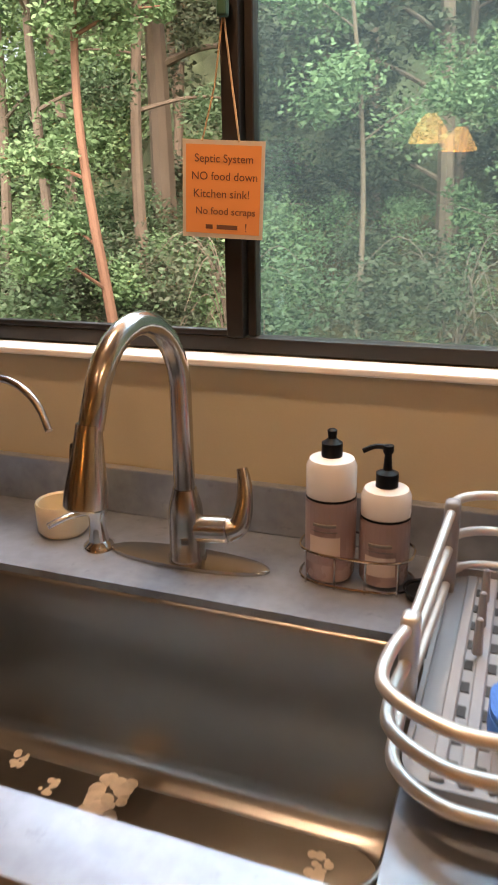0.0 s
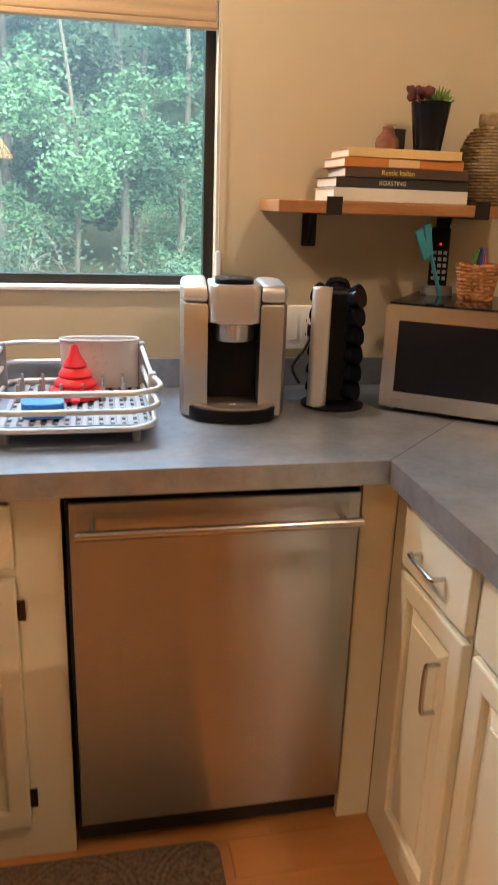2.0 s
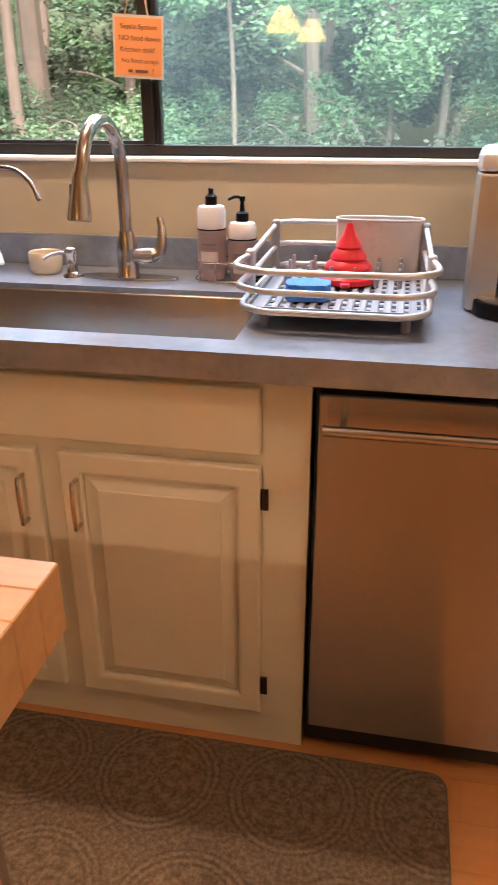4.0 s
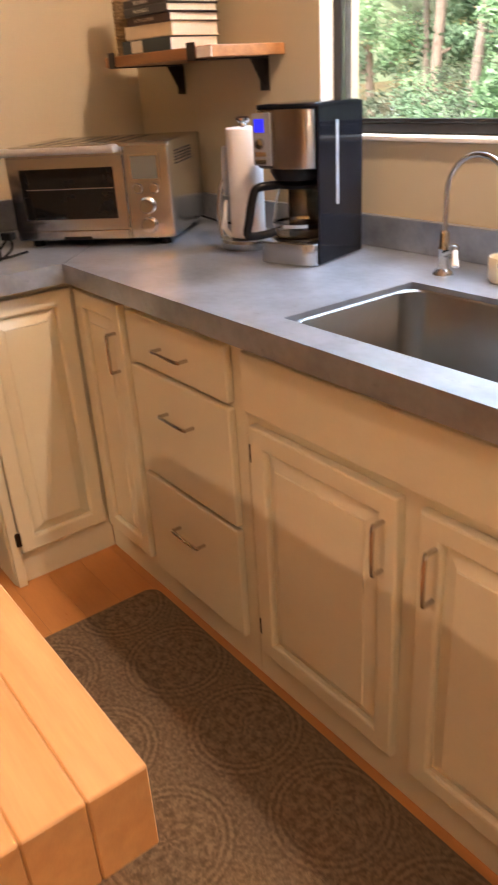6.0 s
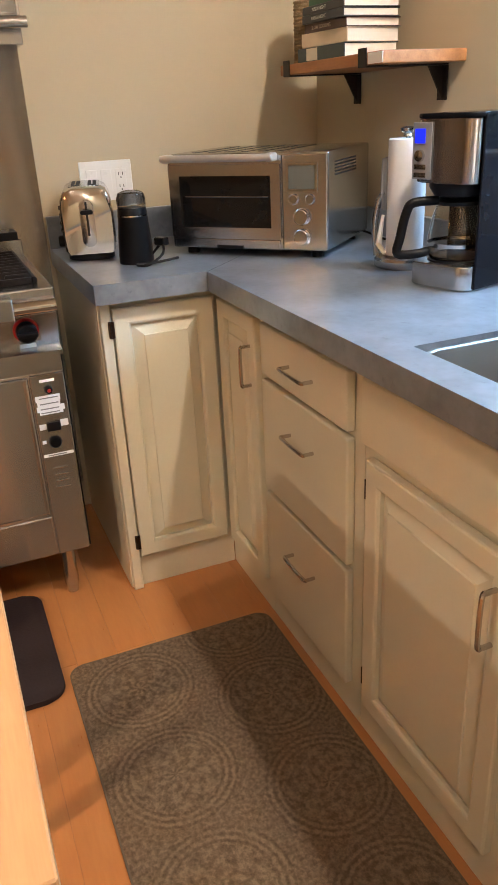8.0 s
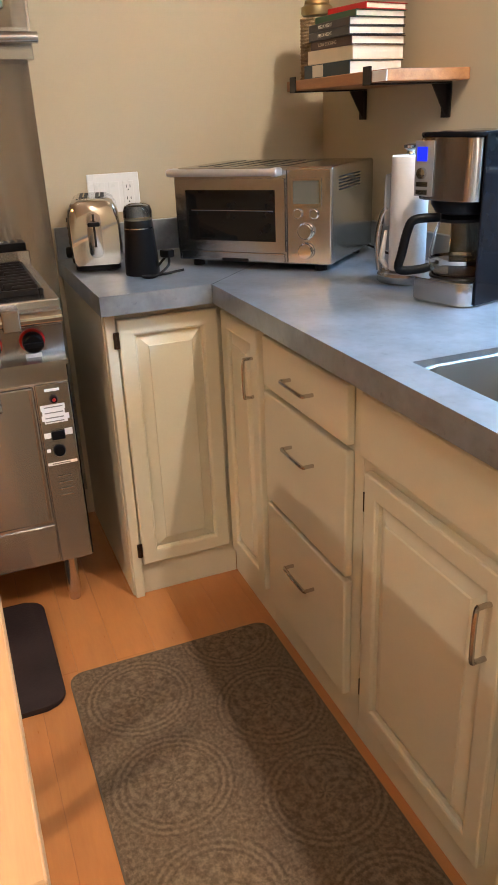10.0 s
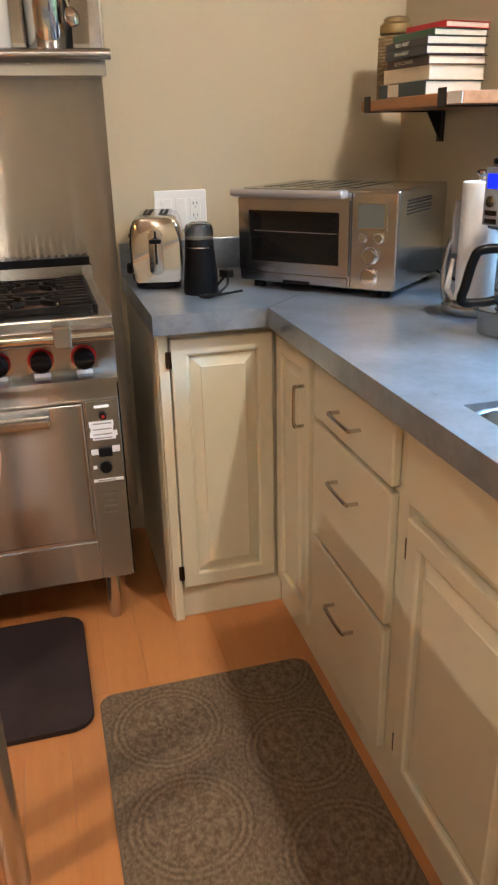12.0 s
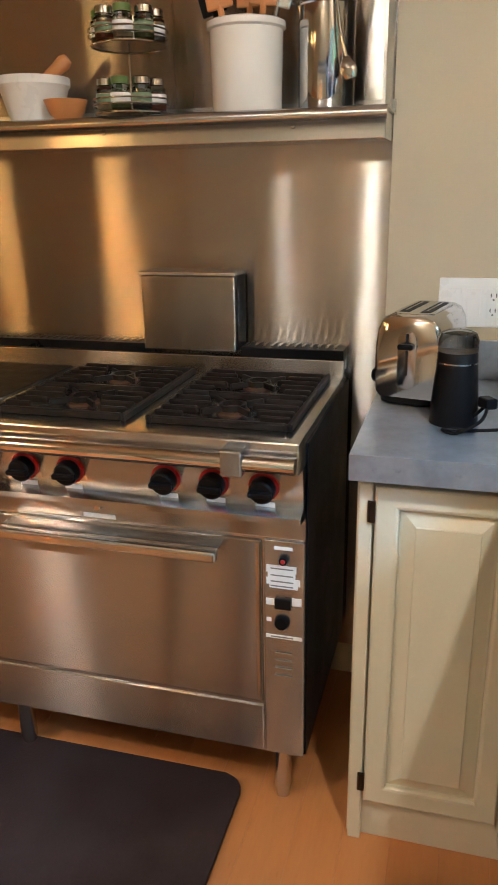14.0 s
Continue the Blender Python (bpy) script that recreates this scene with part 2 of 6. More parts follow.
IRON = material("cast_iron", (0.006, 0.005, 0.005), 0.42, var=0.4, scale=25, fine=160, bump=0.25, rvar=0.1, alt=(0.025, 0.018, 0.014))
BRONZE = material("dark_window_frame", (0.020, 0.015, 0.012), 0.38, var=0.3, scale=9, fine=80, metal=0.3)
WHITE = material("white_paint", (0.80, 0.77, 0.70), 0.45, var=0.04, bump=0.04)
PLASTIC_W = material("white_plastic", (0.80, 0.79, 0.76), 0.30, var=0.02)
MAPLE = material("maple_board", (0.58, 0.30, 0.125), 0.38, var=0.12, scale=4, fine=40, alt=(0.66, 0.37, 0.165), stretch=(1.2, 14, 14), spread=0.03, bump=0.03)
FLOOR_WOOD = material("floor_board", (0.48, 0.20, 0.065), 0.34, var=0.07, scale=3, fine=18, alt=(0.54, 0.24, 0.082), stretch=(1.5, 9, 9), spread=0.045, bump=0.03)
for mt, level in ((BLACK, 0.14), (GLOSS_BLACK, 0.15), (IRON, 0.14)):
    mt.node_tree.nodes["Principled BSDF"].inputs["Specular IOR Level"].default_value = level
DARK = material("dark_recess", (0.01, 0.008, 0.006), 0.8, var=0.3)
HINGE = material("bronze_hinge", (0.05, 0.03, 0.018), 0.4, metal=0.8, var=0.2)
CLEAR = glass("window_glass")
# the fixed pane is hazy: a thin pale veil over blue-green tinted glass
HAZY = glass("hazy_window_glass", tint=(0.60, 0.78, 0.78))
nt = HAZY.node_tree
veil, mixer = nt.nodes.new("ShaderNodeBsdfTranslucent"), nt.nodes.new("ShaderNodeMixShader")
veil.inputs["Color"].default_value = (0.72, 0.82, 0.80, 1)
mixer.inputs["Fac"].default_value = 0.035
nt.links.new(nt.nodes["Principled BSDF"].outputs["BSDF"], mixer.inputs[1])
nt.links.new(veil.outputs["BSDF"], mixer.inputs[2])
nt.links.new(mixer.outputs["Shader"], nt.nodes["Material Output"].inputs["Surface"])

# ---- structure ----
XW, XE, YN, YS, ZC = -1.872, 1.85, 1.0, -4.2, 2.45
WX0, WX1, WZ0, WZ1 = -0.955, 0.822, 1.175, 2.06
solid("wall_west", box(XW - 0.12, XW, YS - 0.12, YN + 0.14, 0, ZC), WALL, "tan painted wall behind the range", "wall")
solid("wall_east", box(XE, XE + 0.12, YS - 0.12, YN + 0.14, 0, ZC), WALL, "tan painted wall at the kitchen's end", "wall")
# added unseen wall; its tan lightens what the steel reflects
solid("wall_south", box(XW, XE, YS - 0.12, YS, 0, ZC), WALL, "unseen wall closing the room, tan to lighten reflections", "wall")
b = box(XW, WX0, YN, YN + 0.14, 0, ZC)
box(WX1, XE, YN, YN + 0.14, 0, ZC, bm=b)
box(WX0, WX1, YN, YN + 0.14, 0, WZ0, bm=b)
box(WX0, WX1, YN, YN + 0.14, WZ1, ZC, bm=b)
solid("wall_north", b, WALL, "tan painted wall with a wide window opening", "wall")
solid("ceiling", box(XW - 0.12, XE + 0.12, YS - 0.12, YN + 0.14, ZC, ZC + 0.1), CEIL, "plain unseen ceiling, brown to dim and warm the bounced light", "ceiling")
floor = solid("floor", box(XW - 0.12, XE + 0.12, YS - 0.12, YN + 0.14, -0.06, -0.004), DARK, "orange-toned wooden plank floor", "floor")

# window
win = thing("window_1", "dark bronze sliding window with a thin white sill", "window", kind="structure")
FY0, FY1 = 1.045, 1.085
b = box(WX0, WX1, FY0, FY1, WZ0 + 0.002, WZ0 + 0.025, 0.002)
box(WX0, WX1, FY0, FY1, WZ1 - 0.035, WZ1, 0.002, bm=b)
box(WX0, WX0 + 0.03, FY0, FY1, WZ0 + 0.025, WZ1 - 0.035, 0.002, bm=b)
box(WX1 - 0.025, WX1, FY0, FY1, WZ0 + 0.025, WZ1 - 0.035, 0.002, bm=b)
part("window_frame", b, BRONZE, win)
b = box(-0.061, -0.034, FY0 - 0.008, FY0 + 0.022, WZ0 + 0.026, WZ1 - 0.036, 0.002)
box(WX0 + 0.031, -0.061, FY0 + 0.002, FY0 + 0.02, WZ0 + 0.026, WZ0 + 0.035, 0.002, bm=b)
part("sliding_sash", b, BRONZE, win)
part("mullion", box(-0.033, -0.020, FY0 + 0.01, FY0 + 0.036, WZ0 + 0.026, WZ1 - 0.036, 0.002), BRONZE, win)
part("window_sill", box(WX0, WX1, YN - 0.012, FY0 - 0.001, WZ0 - 0.010, WZ0 + 0.001, 0.003), WHITE, win, "thin white-painted sill")
p1 = part("pane", box(WX0 + 0.031, -0.062, FY0 + 0.009, FY0 + 0.013, WZ0 + 0.034, WZ1 - 0.036), CLEAR, win)
p2 = part("pane", box(-0.021, WX1 - 0.026, FY0 + 0.026, FY0 + 0.03, WZ0 + 0.026, WZ1 - 0.036), HAZY, win)
p1.visible_shadow = p2.visible_shadow = False
part("window_reveal", box(WX0 - 0.001, WX0 + 0.004, YN + 0.001, FY0 - 0.001, WZ0 + 0.013, WZ1), WHITE, win, "white-painted window reveal")

# countertop: zinc, U-shaped, with a hole for the sink
CZ, CB, CF = 0.915, 0.865, 0.345
SX0, SX1, SY0, SY1 = -0.425, 0.297, 0.420, 0.770
ct = thing("countertop", "grey zinc countertop with worn, mottled patina", "countertop")


def cell_slab(xs, ys, keep, z0, z1, bevel):
    """A flat slab made of the cells of a grid for which keep(x, y) holds, as one closed body."""
    b = bmesh.new()
    vt = {}

    def v(i, j, z):
        if (i, j, z) not in vt:
            vt[i, j, z] = b.verts.new((xs[i], ys[j], z))
        return vt[i, j, z]

    cells = {(i, j) for i in range(len(xs) - 1) for j in range(len(ys) - 1) if keep((xs[i] + xs[i + 1]) / 2, (ys[j] + ys[j + 1]) / 2)}
    for i, j in cells:
        b.faces.new((v(i, j, z1), v(i + 1, j, z1), v(i + 1, j + 1, z1), v(i, j + 1, z1)))
        b.faces.new((v(i, j, z0), v(i, j + 1, z0), v(i + 1, j + 1, z0), v(i + 1, j, z0)))
        for di, dj, p, q in ((0, -1, (i, j), (i + 1, j)), (1, 0, (i + 1, j), (i + 1, j + 1)), (0, 1, (i + 1, j + 1), (i, j + 1)), (-1, 0, (i, j + 1), (i, j))):
            if (i + di, j + dj) not in cells:
                b.faces.new((v(*p, z0), v(*q, z0), v(*q, z1), v(*p, z1)))
    sharp = [e_ for e_ in b.edges if len(e_.link_faces) == 2 and e_.calc_face_angle(0) > 1.0]
    bmesh.ops.bevel(b, geom=sharp, offset=bevel, segments=2, affect="EDGES", profile=0.5)
    return b


def in_counter(x, y):
    if SX0 < x < SX1 and SY0 < y < SY1:
        return False
    return y > CF or (x < -1.228 and y > 0.052) or x > 1.077


b = cell_slab([XW + 0.002, -1.228, SX0, SX1, 1.077, XE - 0.002], [-1.6, 0.052, CF, SY0, SY1, YN - 0.002], in_counter, CB, CZ, 0.003)
part("worktop", b, ZINC, ct)
for xa, xb in ((1.077, XE - 0.03), (-1.228, XW + 0.03)):
    n_ = Vector((xb - xa, YN - 0.03 - CF, 0))
    part("mitre_seam", rod((xa, CF + 0.002, CZ - 0.0012), (xb, CF + 0.002 + abs(n_.x), CZ - 0.0012), 0.0015, 6), DARK, ct)
b = box(XW + 0.022, XE - 0.022, YN - 0.02, YN - 0.001, CZ, 0.992, 0.002)
part("backsplash", b, ZINC, ct)
part("backsplash", box(XW + 0.001, XW + 0.02, 0.053, YN - 0.001, CZ, 1.012, 0.002), ZINC, ct)
part("backsplash", box(XE - 0.02, XE - 0.001, -1.6, YN - 0.021, CZ, 0.992, 0.002), ZINC, ct)

# sink
sk = thing("sink", "undermounted brushed steel single-bowl sink with suds", "sink")
rim = round_rect(SX0 + 0.0005, SX1 - 0.0005, SY0 + 0.0005, SY1 - 0.0005, 0.045)
out = round_rect(SX0 + 0.004, SX1 - 0.004, SY0 + 0.004, SY1 - 0.004, 0.045)
b = bmesh.new()
levels = [(rim, CZ - 0.011), (out, CZ - 0.016), (out, 0.660)]
for k in range(1, 7):
    a = radians(15 * k)
    q = 0.004 + 0.034 * (1 - math.cos(a))
    levels.append((round_rect(SX0 + q, SX1 - q, SY0 + q, SY1 - q, 0.045), 0.660 - 0.036 * math.sin(a)))
inn = levels[-1][0]
rings = [[b.verts.new((x, y, z)) for x, y in o] for o, z in levels]
for r0, r1 in zip(rings, rings[1:]):
    for k in range(len(r0)):
        j = (k + 1) % len(r0)
        b.faces.new((r0[k], r1[k], r1[j], r0[j]))
bowl = part("bowl", b, STEEL_DULL, sk, smooth=True)
bowl.modifiers.new("thickness", "SOLIDIFY").thickness = -0.003
part("bowl_floor", prism(inn, 0.6195, 0.6245, 0.001), STEEL_DULL, sk)


# cabinets
def raised_door(parent, x0, x1, z0, z1, y=0.0):
    """A raised-panel door whose front looks to -y: backing, moulded frame and a sloped field."""
    d = part("door", box(x0, x1, 0.0156, 0.02, z0, z1, 0.0015), CREAM, parent)
    d.location.y = y
    s = 0.046
    b = bmesh.new()
    loops = []
    for ins, yy in ((0.0, 0.0155), (0.0, 0.005), (0.0015, 0.0015), (0.005, 0.0), (s - 0.008, 0.0), (s - 0.003, 0.0015), (s, 0.006), (s, 0.0155)):
        loops.append([b.verts.new(p) for p in ((x0 + ins, yy, z0 + ins), (x1 - ins, yy, z0 + ins), (x1 - ins, yy, z1 - ins), (x0 + ins, yy, z1 - ins))])
    for lo, hi in zip(loops, loops[1:] + loops[:1]):
        for k in range(4):
            j = (k + 1) % 4
            b.faces.new((lo[k], lo[j], hi[j], hi[k]))
    part("door_frame", b, CREAM, d)
    b = bmesh.new()
    v = []
    for ins, yy in ((s + 0.0005, 0.0154), (s + 0.001, 0.0140), (s + 0.006, 0.0130), (s + 0.030, 0.0035), (s + 0.032, 0.0005)):
        v.append([b.verts.new(p) for p in ((x0 + ins, yy, z0 + ins), (x1 - ins, yy, z0 + ins), (x1 - ins, yy, z1 - ins), (x0 + ins, yy, z1 - ins))])
    for lo, hi in zip(v, v[1:]):
        for k in range(4):
            j = (k + 1) % 4
            b.faces.new((lo[k], lo[j], hi[j], hi[k]))
    b.faces.new(v[-1])
    b.faces.new(v[0][::-1])
    part("field", b, CREAM, d)
    return d


def slab(x0, x1, z0, z1):
    return box(x0, x1, 0.0, 0.02, z0, z1, 0.005, 3)


def wire_handle(length, upright):
    h = length / 2
    pts = [(-h, 0.0, 0), (-h, -0.018, 0), (-h + 0.008, -0.026, 0), (h - 0.008, -0.026, 0), (h, -0.018, 0), (h, 0.0, 0)]
    if upright:
        pts = [(z, y, x) for x, y, z in pts]
    b = tube(smooth_path(pts, 4), 0.0045, 8)
    return b


def handle(parent, at, upright, length=0.1):
    ob = part("handle", wire_handle(length, upright), NICKEL, parent, "brushed nickel bar handle", smooth=True)
    ob.location = at
    return ob


def hinge(parent, at):
    b = rod((0, 0, -0.02), (0, 0, 0.02), 0.004, 8)
    box(-0.004, 0.004, 0.001, 0.004, -0.022, 0.022, 0.001, bm=b)
    box(0.001, 0.011, -0.002, 0.004, -0.022, 0.022, 0.001, bm=b)
    ob = part("hinge", b, HINGE, parent, "dark bronze hinge")
    ob.location = at
    return ob


FACE = 0.375
def cabinet(name, label, x0, x1, y_back=0.975, z1=CB - 0.001, m=None, side=True):
    """A carcass with its face frame behind y = FACE + 0.02, in place."""
    c = thing(name, label, "cabinet", group="kitchen base cabinets")
    b = box(x0, x1, FACE + 0.0205, FACE + 0.04, 0.0, z1, 0.0015)
    box(x0, x0 + 0.018, FACE + 0.04, y_back, 0.0, 0.62, bm=b)
    box(x1 - 0.018, x1, FACE + 0.04, y_back, 0.0, 0.62, bm=b)
    part("carcass", b, CREAM, c)
    return c


def front(parent, kind, x0, x1, z0, z1, y=FACE):
    if kind == "door":
        return raised_door(parent, x0, x1, z0, z1, y)
    ob = part(kind, slab(x0, x1, z0, z1), CREAM, parent)
    ob.location.y = y
    return ob


c = cabinet("corner_cabinet", "cream painted corner base cabinet with narrow raised-panel door", -1.29, -0.9905)
d = front(c, "door", -1.262, -1.012, 0.10, 0.838)
handle(d, (-1.04, 0.0, 0.712), True)
c = cabinet("drawer_cabinet", "cream painted base cabinet with three slab drawers", -0.9895, -0.5305)
for z0, z1, zh in ((0.712, 0.838, 0.772), (0.41, 0.70, 0.61), (0.095, 0.398, 0.292)):
    d = front(c, "drawer", -0.975, -0.565, z0, z1)
    handle(d, (-0.765, 0.0, zh), False, 0.11)
c = cabinet("sink_cabinet", "cream painted sink base cabinet with two raised-panel doors", -0.5295, 0.4415)
front(c, "false_front", -0.515, 0.352, 0.712, 0.842)
d = front(c, "door", -0.497, -0.094, 0.098, 0.686)
handle(d, (-0.125, 0.0, 0.58), True)
hinge(d, (-0.501, 0.006, 0.62))
hinge(d, (-0.501, 0.006, 0.17))
d = front(c, "door", -0.048, 0.352, 0.098, 0.686)
handle(d, (-0.012, 0.0, 0.58), True)
hinge(d, (0.356, 0.006, 0.62))
hinge(d, (0.356, 0.006, 0.17))
solid("corner_filler", box(1.043, 1.122, FACE + 0.02, 0.96, 0.0, CB - 0.001, 0.0015), CREAM, "cream painted filler panel beside the dishwasher", "panel", kind="structure")

# west leg of the counter: a cabinet that looks east
wc = thing("end_cabinet", "cream painted end base cabinet beside the range", "cabinet", (-1.268, 0, 0), 90, group="kitchen base cabinets")
b = box(0.062, 0.394, 0.0205, 0.04, 0.0, CB - 0.001, 0.0015)
box(0.062, 0.08, 0.04, 0.60, 0.0, CB - 0.001, bm=b)
box(0.066, 0.0935, 0.002, 0.022, 0.0, CB - 0.001, 0.003, bm=b)
part("carcass", b, CREAM, wc)
d = raised_door(wc, 0.098, 0.371, 0.108, 0.842)
hinge(d, (0.088, -0.002, 0.79))
hinge(d, (0.088, -0.002, 0.16))

# east leg: cabinets that look west
def east_unit(y0, y1, f0, f1):
    c = thing("drawer_cabinet", "cream painted base cabinet with drawer and door", "cabinet", (1.10, 0, 0), -90, group="kitchen base cabinets")
    a0, a1 = -y1, -y0
    b = box(a0, a1, 0.0205, 0.04, 0.0, CB - 0.001, 0.0015)
    box(a0, a0 + 0.018, 0.04, 0.60, 0.0, CB - 0.001, bm=b)
    box(a1 - 0.018, a1, 0.04, 0.60, 0.0, CB - 0.001, bm=b)
    part("carcass", b, CREAM, c)
    d = part("drawer", slab(-f1, -f0, 0.712, 0.843), CREAM, c)
    handle(d, (-(f0 + f1) / 2, 0, 0.775), False)
    d = raised_door(c, -f1, -f0, 0.098, 0.698)
    handle(d, (-f0 - 0.068, 0, 0.565), True)


for y0, y1, f0, f1 in ((0.015, 0.391, 0.030, 0.303), (-0.395, 0.014, -0.38, -0.002), (-0.805, -0.396, -0.79, -0.41), (-1.215, -0.806, -1.20, -0.82), (-1.60, -1.216, -1.585, -1.23)):
    east_unit(y0, y1, f0, f1)

# dishwasher
dw = thing("dishwasher", "stainless steel dishwasher with a straight bar handle", "dishwasher")
part("casing", box(0.448, 1.04, FACE + 0.03, 0.96, 0.02, CB - 0.006), DARK, dw)
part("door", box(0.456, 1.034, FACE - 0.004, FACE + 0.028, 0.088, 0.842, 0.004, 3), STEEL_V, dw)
part("handle", tube([(0.468, FACE - 0.05, 0.795), (1.022, FACE - 0.05, 0.795)], 0.0095, 14), NICKEL, dw, "polished bar handle", smooth=True)
for x in (0.50, 0.99):
    part("handle_post", rod((x, FACE - 0.004, 0.795), (x, FACE - 0.05, 0.795), 0.006, 10), NICKEL, dw, smooth=True)
part("kickplate", box(0.46, 1.03, FACE + 0.05, FACE + 0.07, 0.012, 0.084), BLACK, dw)

# range
RY1 = -0.040
RY0 = RY1 - 1.52
rg = thing("range", "commercial stainless steel gas range with black grates", "stove")
b = box(-1.84, -1.303, RY0, RY1, 0.165, 0.70, 0.003)
part("body", b, STEEL, rg)
b = box(-1.80, -1.235, RY0, RY1, 0.86, 0.925, 0.004)
part("cooktop", b, STEEL, rg)


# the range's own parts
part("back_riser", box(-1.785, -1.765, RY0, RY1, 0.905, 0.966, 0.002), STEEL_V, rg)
part("side_skin", box(-1.835, -1.305, RY1 + 0.0005, RY1 + 0.004, 0.17, 0.905, 0.001), BLACK, rg, "black enamelled side panel")
part("cavity", box(-1.80, -1.33, RY0 + 0.01, RY1 - 0.006, 0.70, 0.86), DARK, rg)
b = bmesh.new()
prof = [(-1.265, 0.86), (-1.278, 0.775), (-1.245, 0.768), (-1.245, 0.755), (-1.30, 0.75), (-1.30, 0.70), (-1.33, 0.70), (-1.33, 0.86)]
lo = [b.verts.new((x, RY0, z)) for x, z in prof]
hi = [b.verts.new((x, RY1, z)) for x, z in prof]
b.faces.new(lo)
b.faces.new(hi[::-1])
for k in range(len(prof)):
    j = (k + 1) % len(prof)
    b.faces.new((lo[k], lo[j], hi[j], hi[k]))
part("control_panel", b, STEEL_V, rg)
# front rail with its brackets
part("towel_rail", tube([(-1.218, RY1 - 0.004, 0.886), (-1.218, RY0 + 0.004, 0.886)], 0.0165, 18), CHROME, rg, "polished round front rail", smooth=True)
for y in (-0.163, -0.72, -1.44):
    b = box(-1.240, -1.198, y - 0.021, y + 0.021, 0.861, 0.914, 0.004)
    part("rail_bracket", b, STEEL_V, rg)
RED = material("red_bezel", (0.45, 0.015, 0.012), 0.3, var=0.1)
PAPER = material("paper_label", (0.78, 0.77, 0.75), 0.6, var=0.05)
INK = material("faded_ink", (0.20, 0.19, 0.18), 0.7, var=0.2)
for y in (-0.117, -0.219, -0.320, -0.534, -0.640, -0.742, -0.95, -1.05, -1.15, -1.36, -1.46):
    m = Matrix.Translation((-1.272, y, 0.822)) @ pose(0, 0, 0, 0, 98, 0)
    k = part("knob", lathe([(0, 0.006), (0.024, 0.006), (0.026, 0.012), (0.025, 0.03), (0.021, 0.034), (0, 0.034)], 24), BLACK, rg, "black burner knob", smooth=True)
    k.matrix_basis = m
    part("knob_grip", box(-0.006, 0.006, -0.024, 0.024, 0.03, 0.044, 0.003), BLACK, k)
    part("bezel", lathe([(0, 0.001), (0.031, 0.001), (0.031, 0.006), (0, 0.006)], 24), RED, k, "red enamel bezel", smooth=True)
    part("knob_plate", box(-0.032, 0.032, -0.033, 0.033, -0.001, 0.001), STEEL, k)
    part("paper_tag", box(0.0365, 0.0475, -0.02, 0.02, 0.0, 0.0012), PAPER, k, "small white paper tag")
# a paper label and a small valve under the control panel
part("paper_tag", box(-1.2998, -1.2985, -0.530, -0.455, 0.702, 0.712), PAPER, rg, "narrow white paper label")
part("gas_valve", rod((-1.30, -0.478, 0.742), (-1.262, -0.478, 0.742), 0.008, 12, bevel=0.002), NICKEL, rg, smooth=True)
# ovens
for y1, y0 in ((-0.130, -0.800), (-0.806, -1.45)):
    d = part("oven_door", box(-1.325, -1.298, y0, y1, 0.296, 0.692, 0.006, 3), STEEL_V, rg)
    part("door_trim", box(-1.299, -1.2965, y1 - 0.014, y1 - 0.006, 0.31, 0.685, 0.001), NICKEL, d)
    b = box(-1.268, -1.245, y0 + 0.085, y1 - 0.085, 0.652, 0.676, 0.006, 3)
    box(-1.2985, -1.262, y0 + 0.085, y1 - 0.085, 0.672, 0.681, 0.003, bm=b)
    part("door_handle", b, STEEL, d, "folded steel door handle")
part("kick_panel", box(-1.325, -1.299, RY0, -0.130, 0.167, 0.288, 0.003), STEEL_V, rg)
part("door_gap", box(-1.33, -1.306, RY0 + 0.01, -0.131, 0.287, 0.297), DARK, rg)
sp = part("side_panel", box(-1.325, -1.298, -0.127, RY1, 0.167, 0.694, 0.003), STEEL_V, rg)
for z, y, r in ((0.653, -0.084, 0.011), (0.507, -0.088, 0.017)):
    d = part("dial", lathe([(0, 0), (r, 0), (r, 0.006), (r * 0.8, 0.012), (0, 0.012)], 20), BLACK, sp, smooth=True)
    d.matrix_basis = Matrix.Translation((-1.298, y, z)) @ pose(0, 0, 0, 0, 90, 0)
part("indicator", lathe([(0, 0.0), (0.005, 0.0), (0.004, 0.003), (0, 0.004)], 12), RED, sp).matrix_basis = Matrix.Translation((-1.286, -0.084, 0.653)) @ pose(0, 0, 0, 0, 90, 0)
part("switch", box(-1.298, -1.289, -0.103, -0.068, 0.54, 0.564, 0.002), BLACK, sp)
for y0, y1, z0, z1 in ((-0.104, -0.066, 0.674, 0.681), (-0.121, -0.058, 0.622, 0.638), (-0.118, -0.06, 0.608, 0.623), (-0.121, -0.05, 0.594, 0.609), (-0.115, -0.055, 0.586, 0.595),
                       (-0.122, -0.104, 0.545, 0.560), (-0.067, -0.047, 0.548, 0.566), (-0.121, -0.111, 0.505, 0.514), (-0.123, -0.045, 0.466, 0.474)):
    part("paper_tag", box(-1.2985, -1.2968, y0, y1, z0, z1), PAPER, sp, "white paper instruction tag")
for z in (0.631, 0.6155, 0.6015, 0.591, 0.470):
    part("print_bar", box(-1.2970, -1.2963, -0.112, -0.064, z - 0.0015, z + 0.0015), INK, sp)
for k in range(4):
    b = box(-1.2985, -1.295, -0.104, -0.066, 0.372 + 0.019 * k, 0.376 + 0.019 * k, 0.0015)
    part("louvre", b, STEEL, sp)
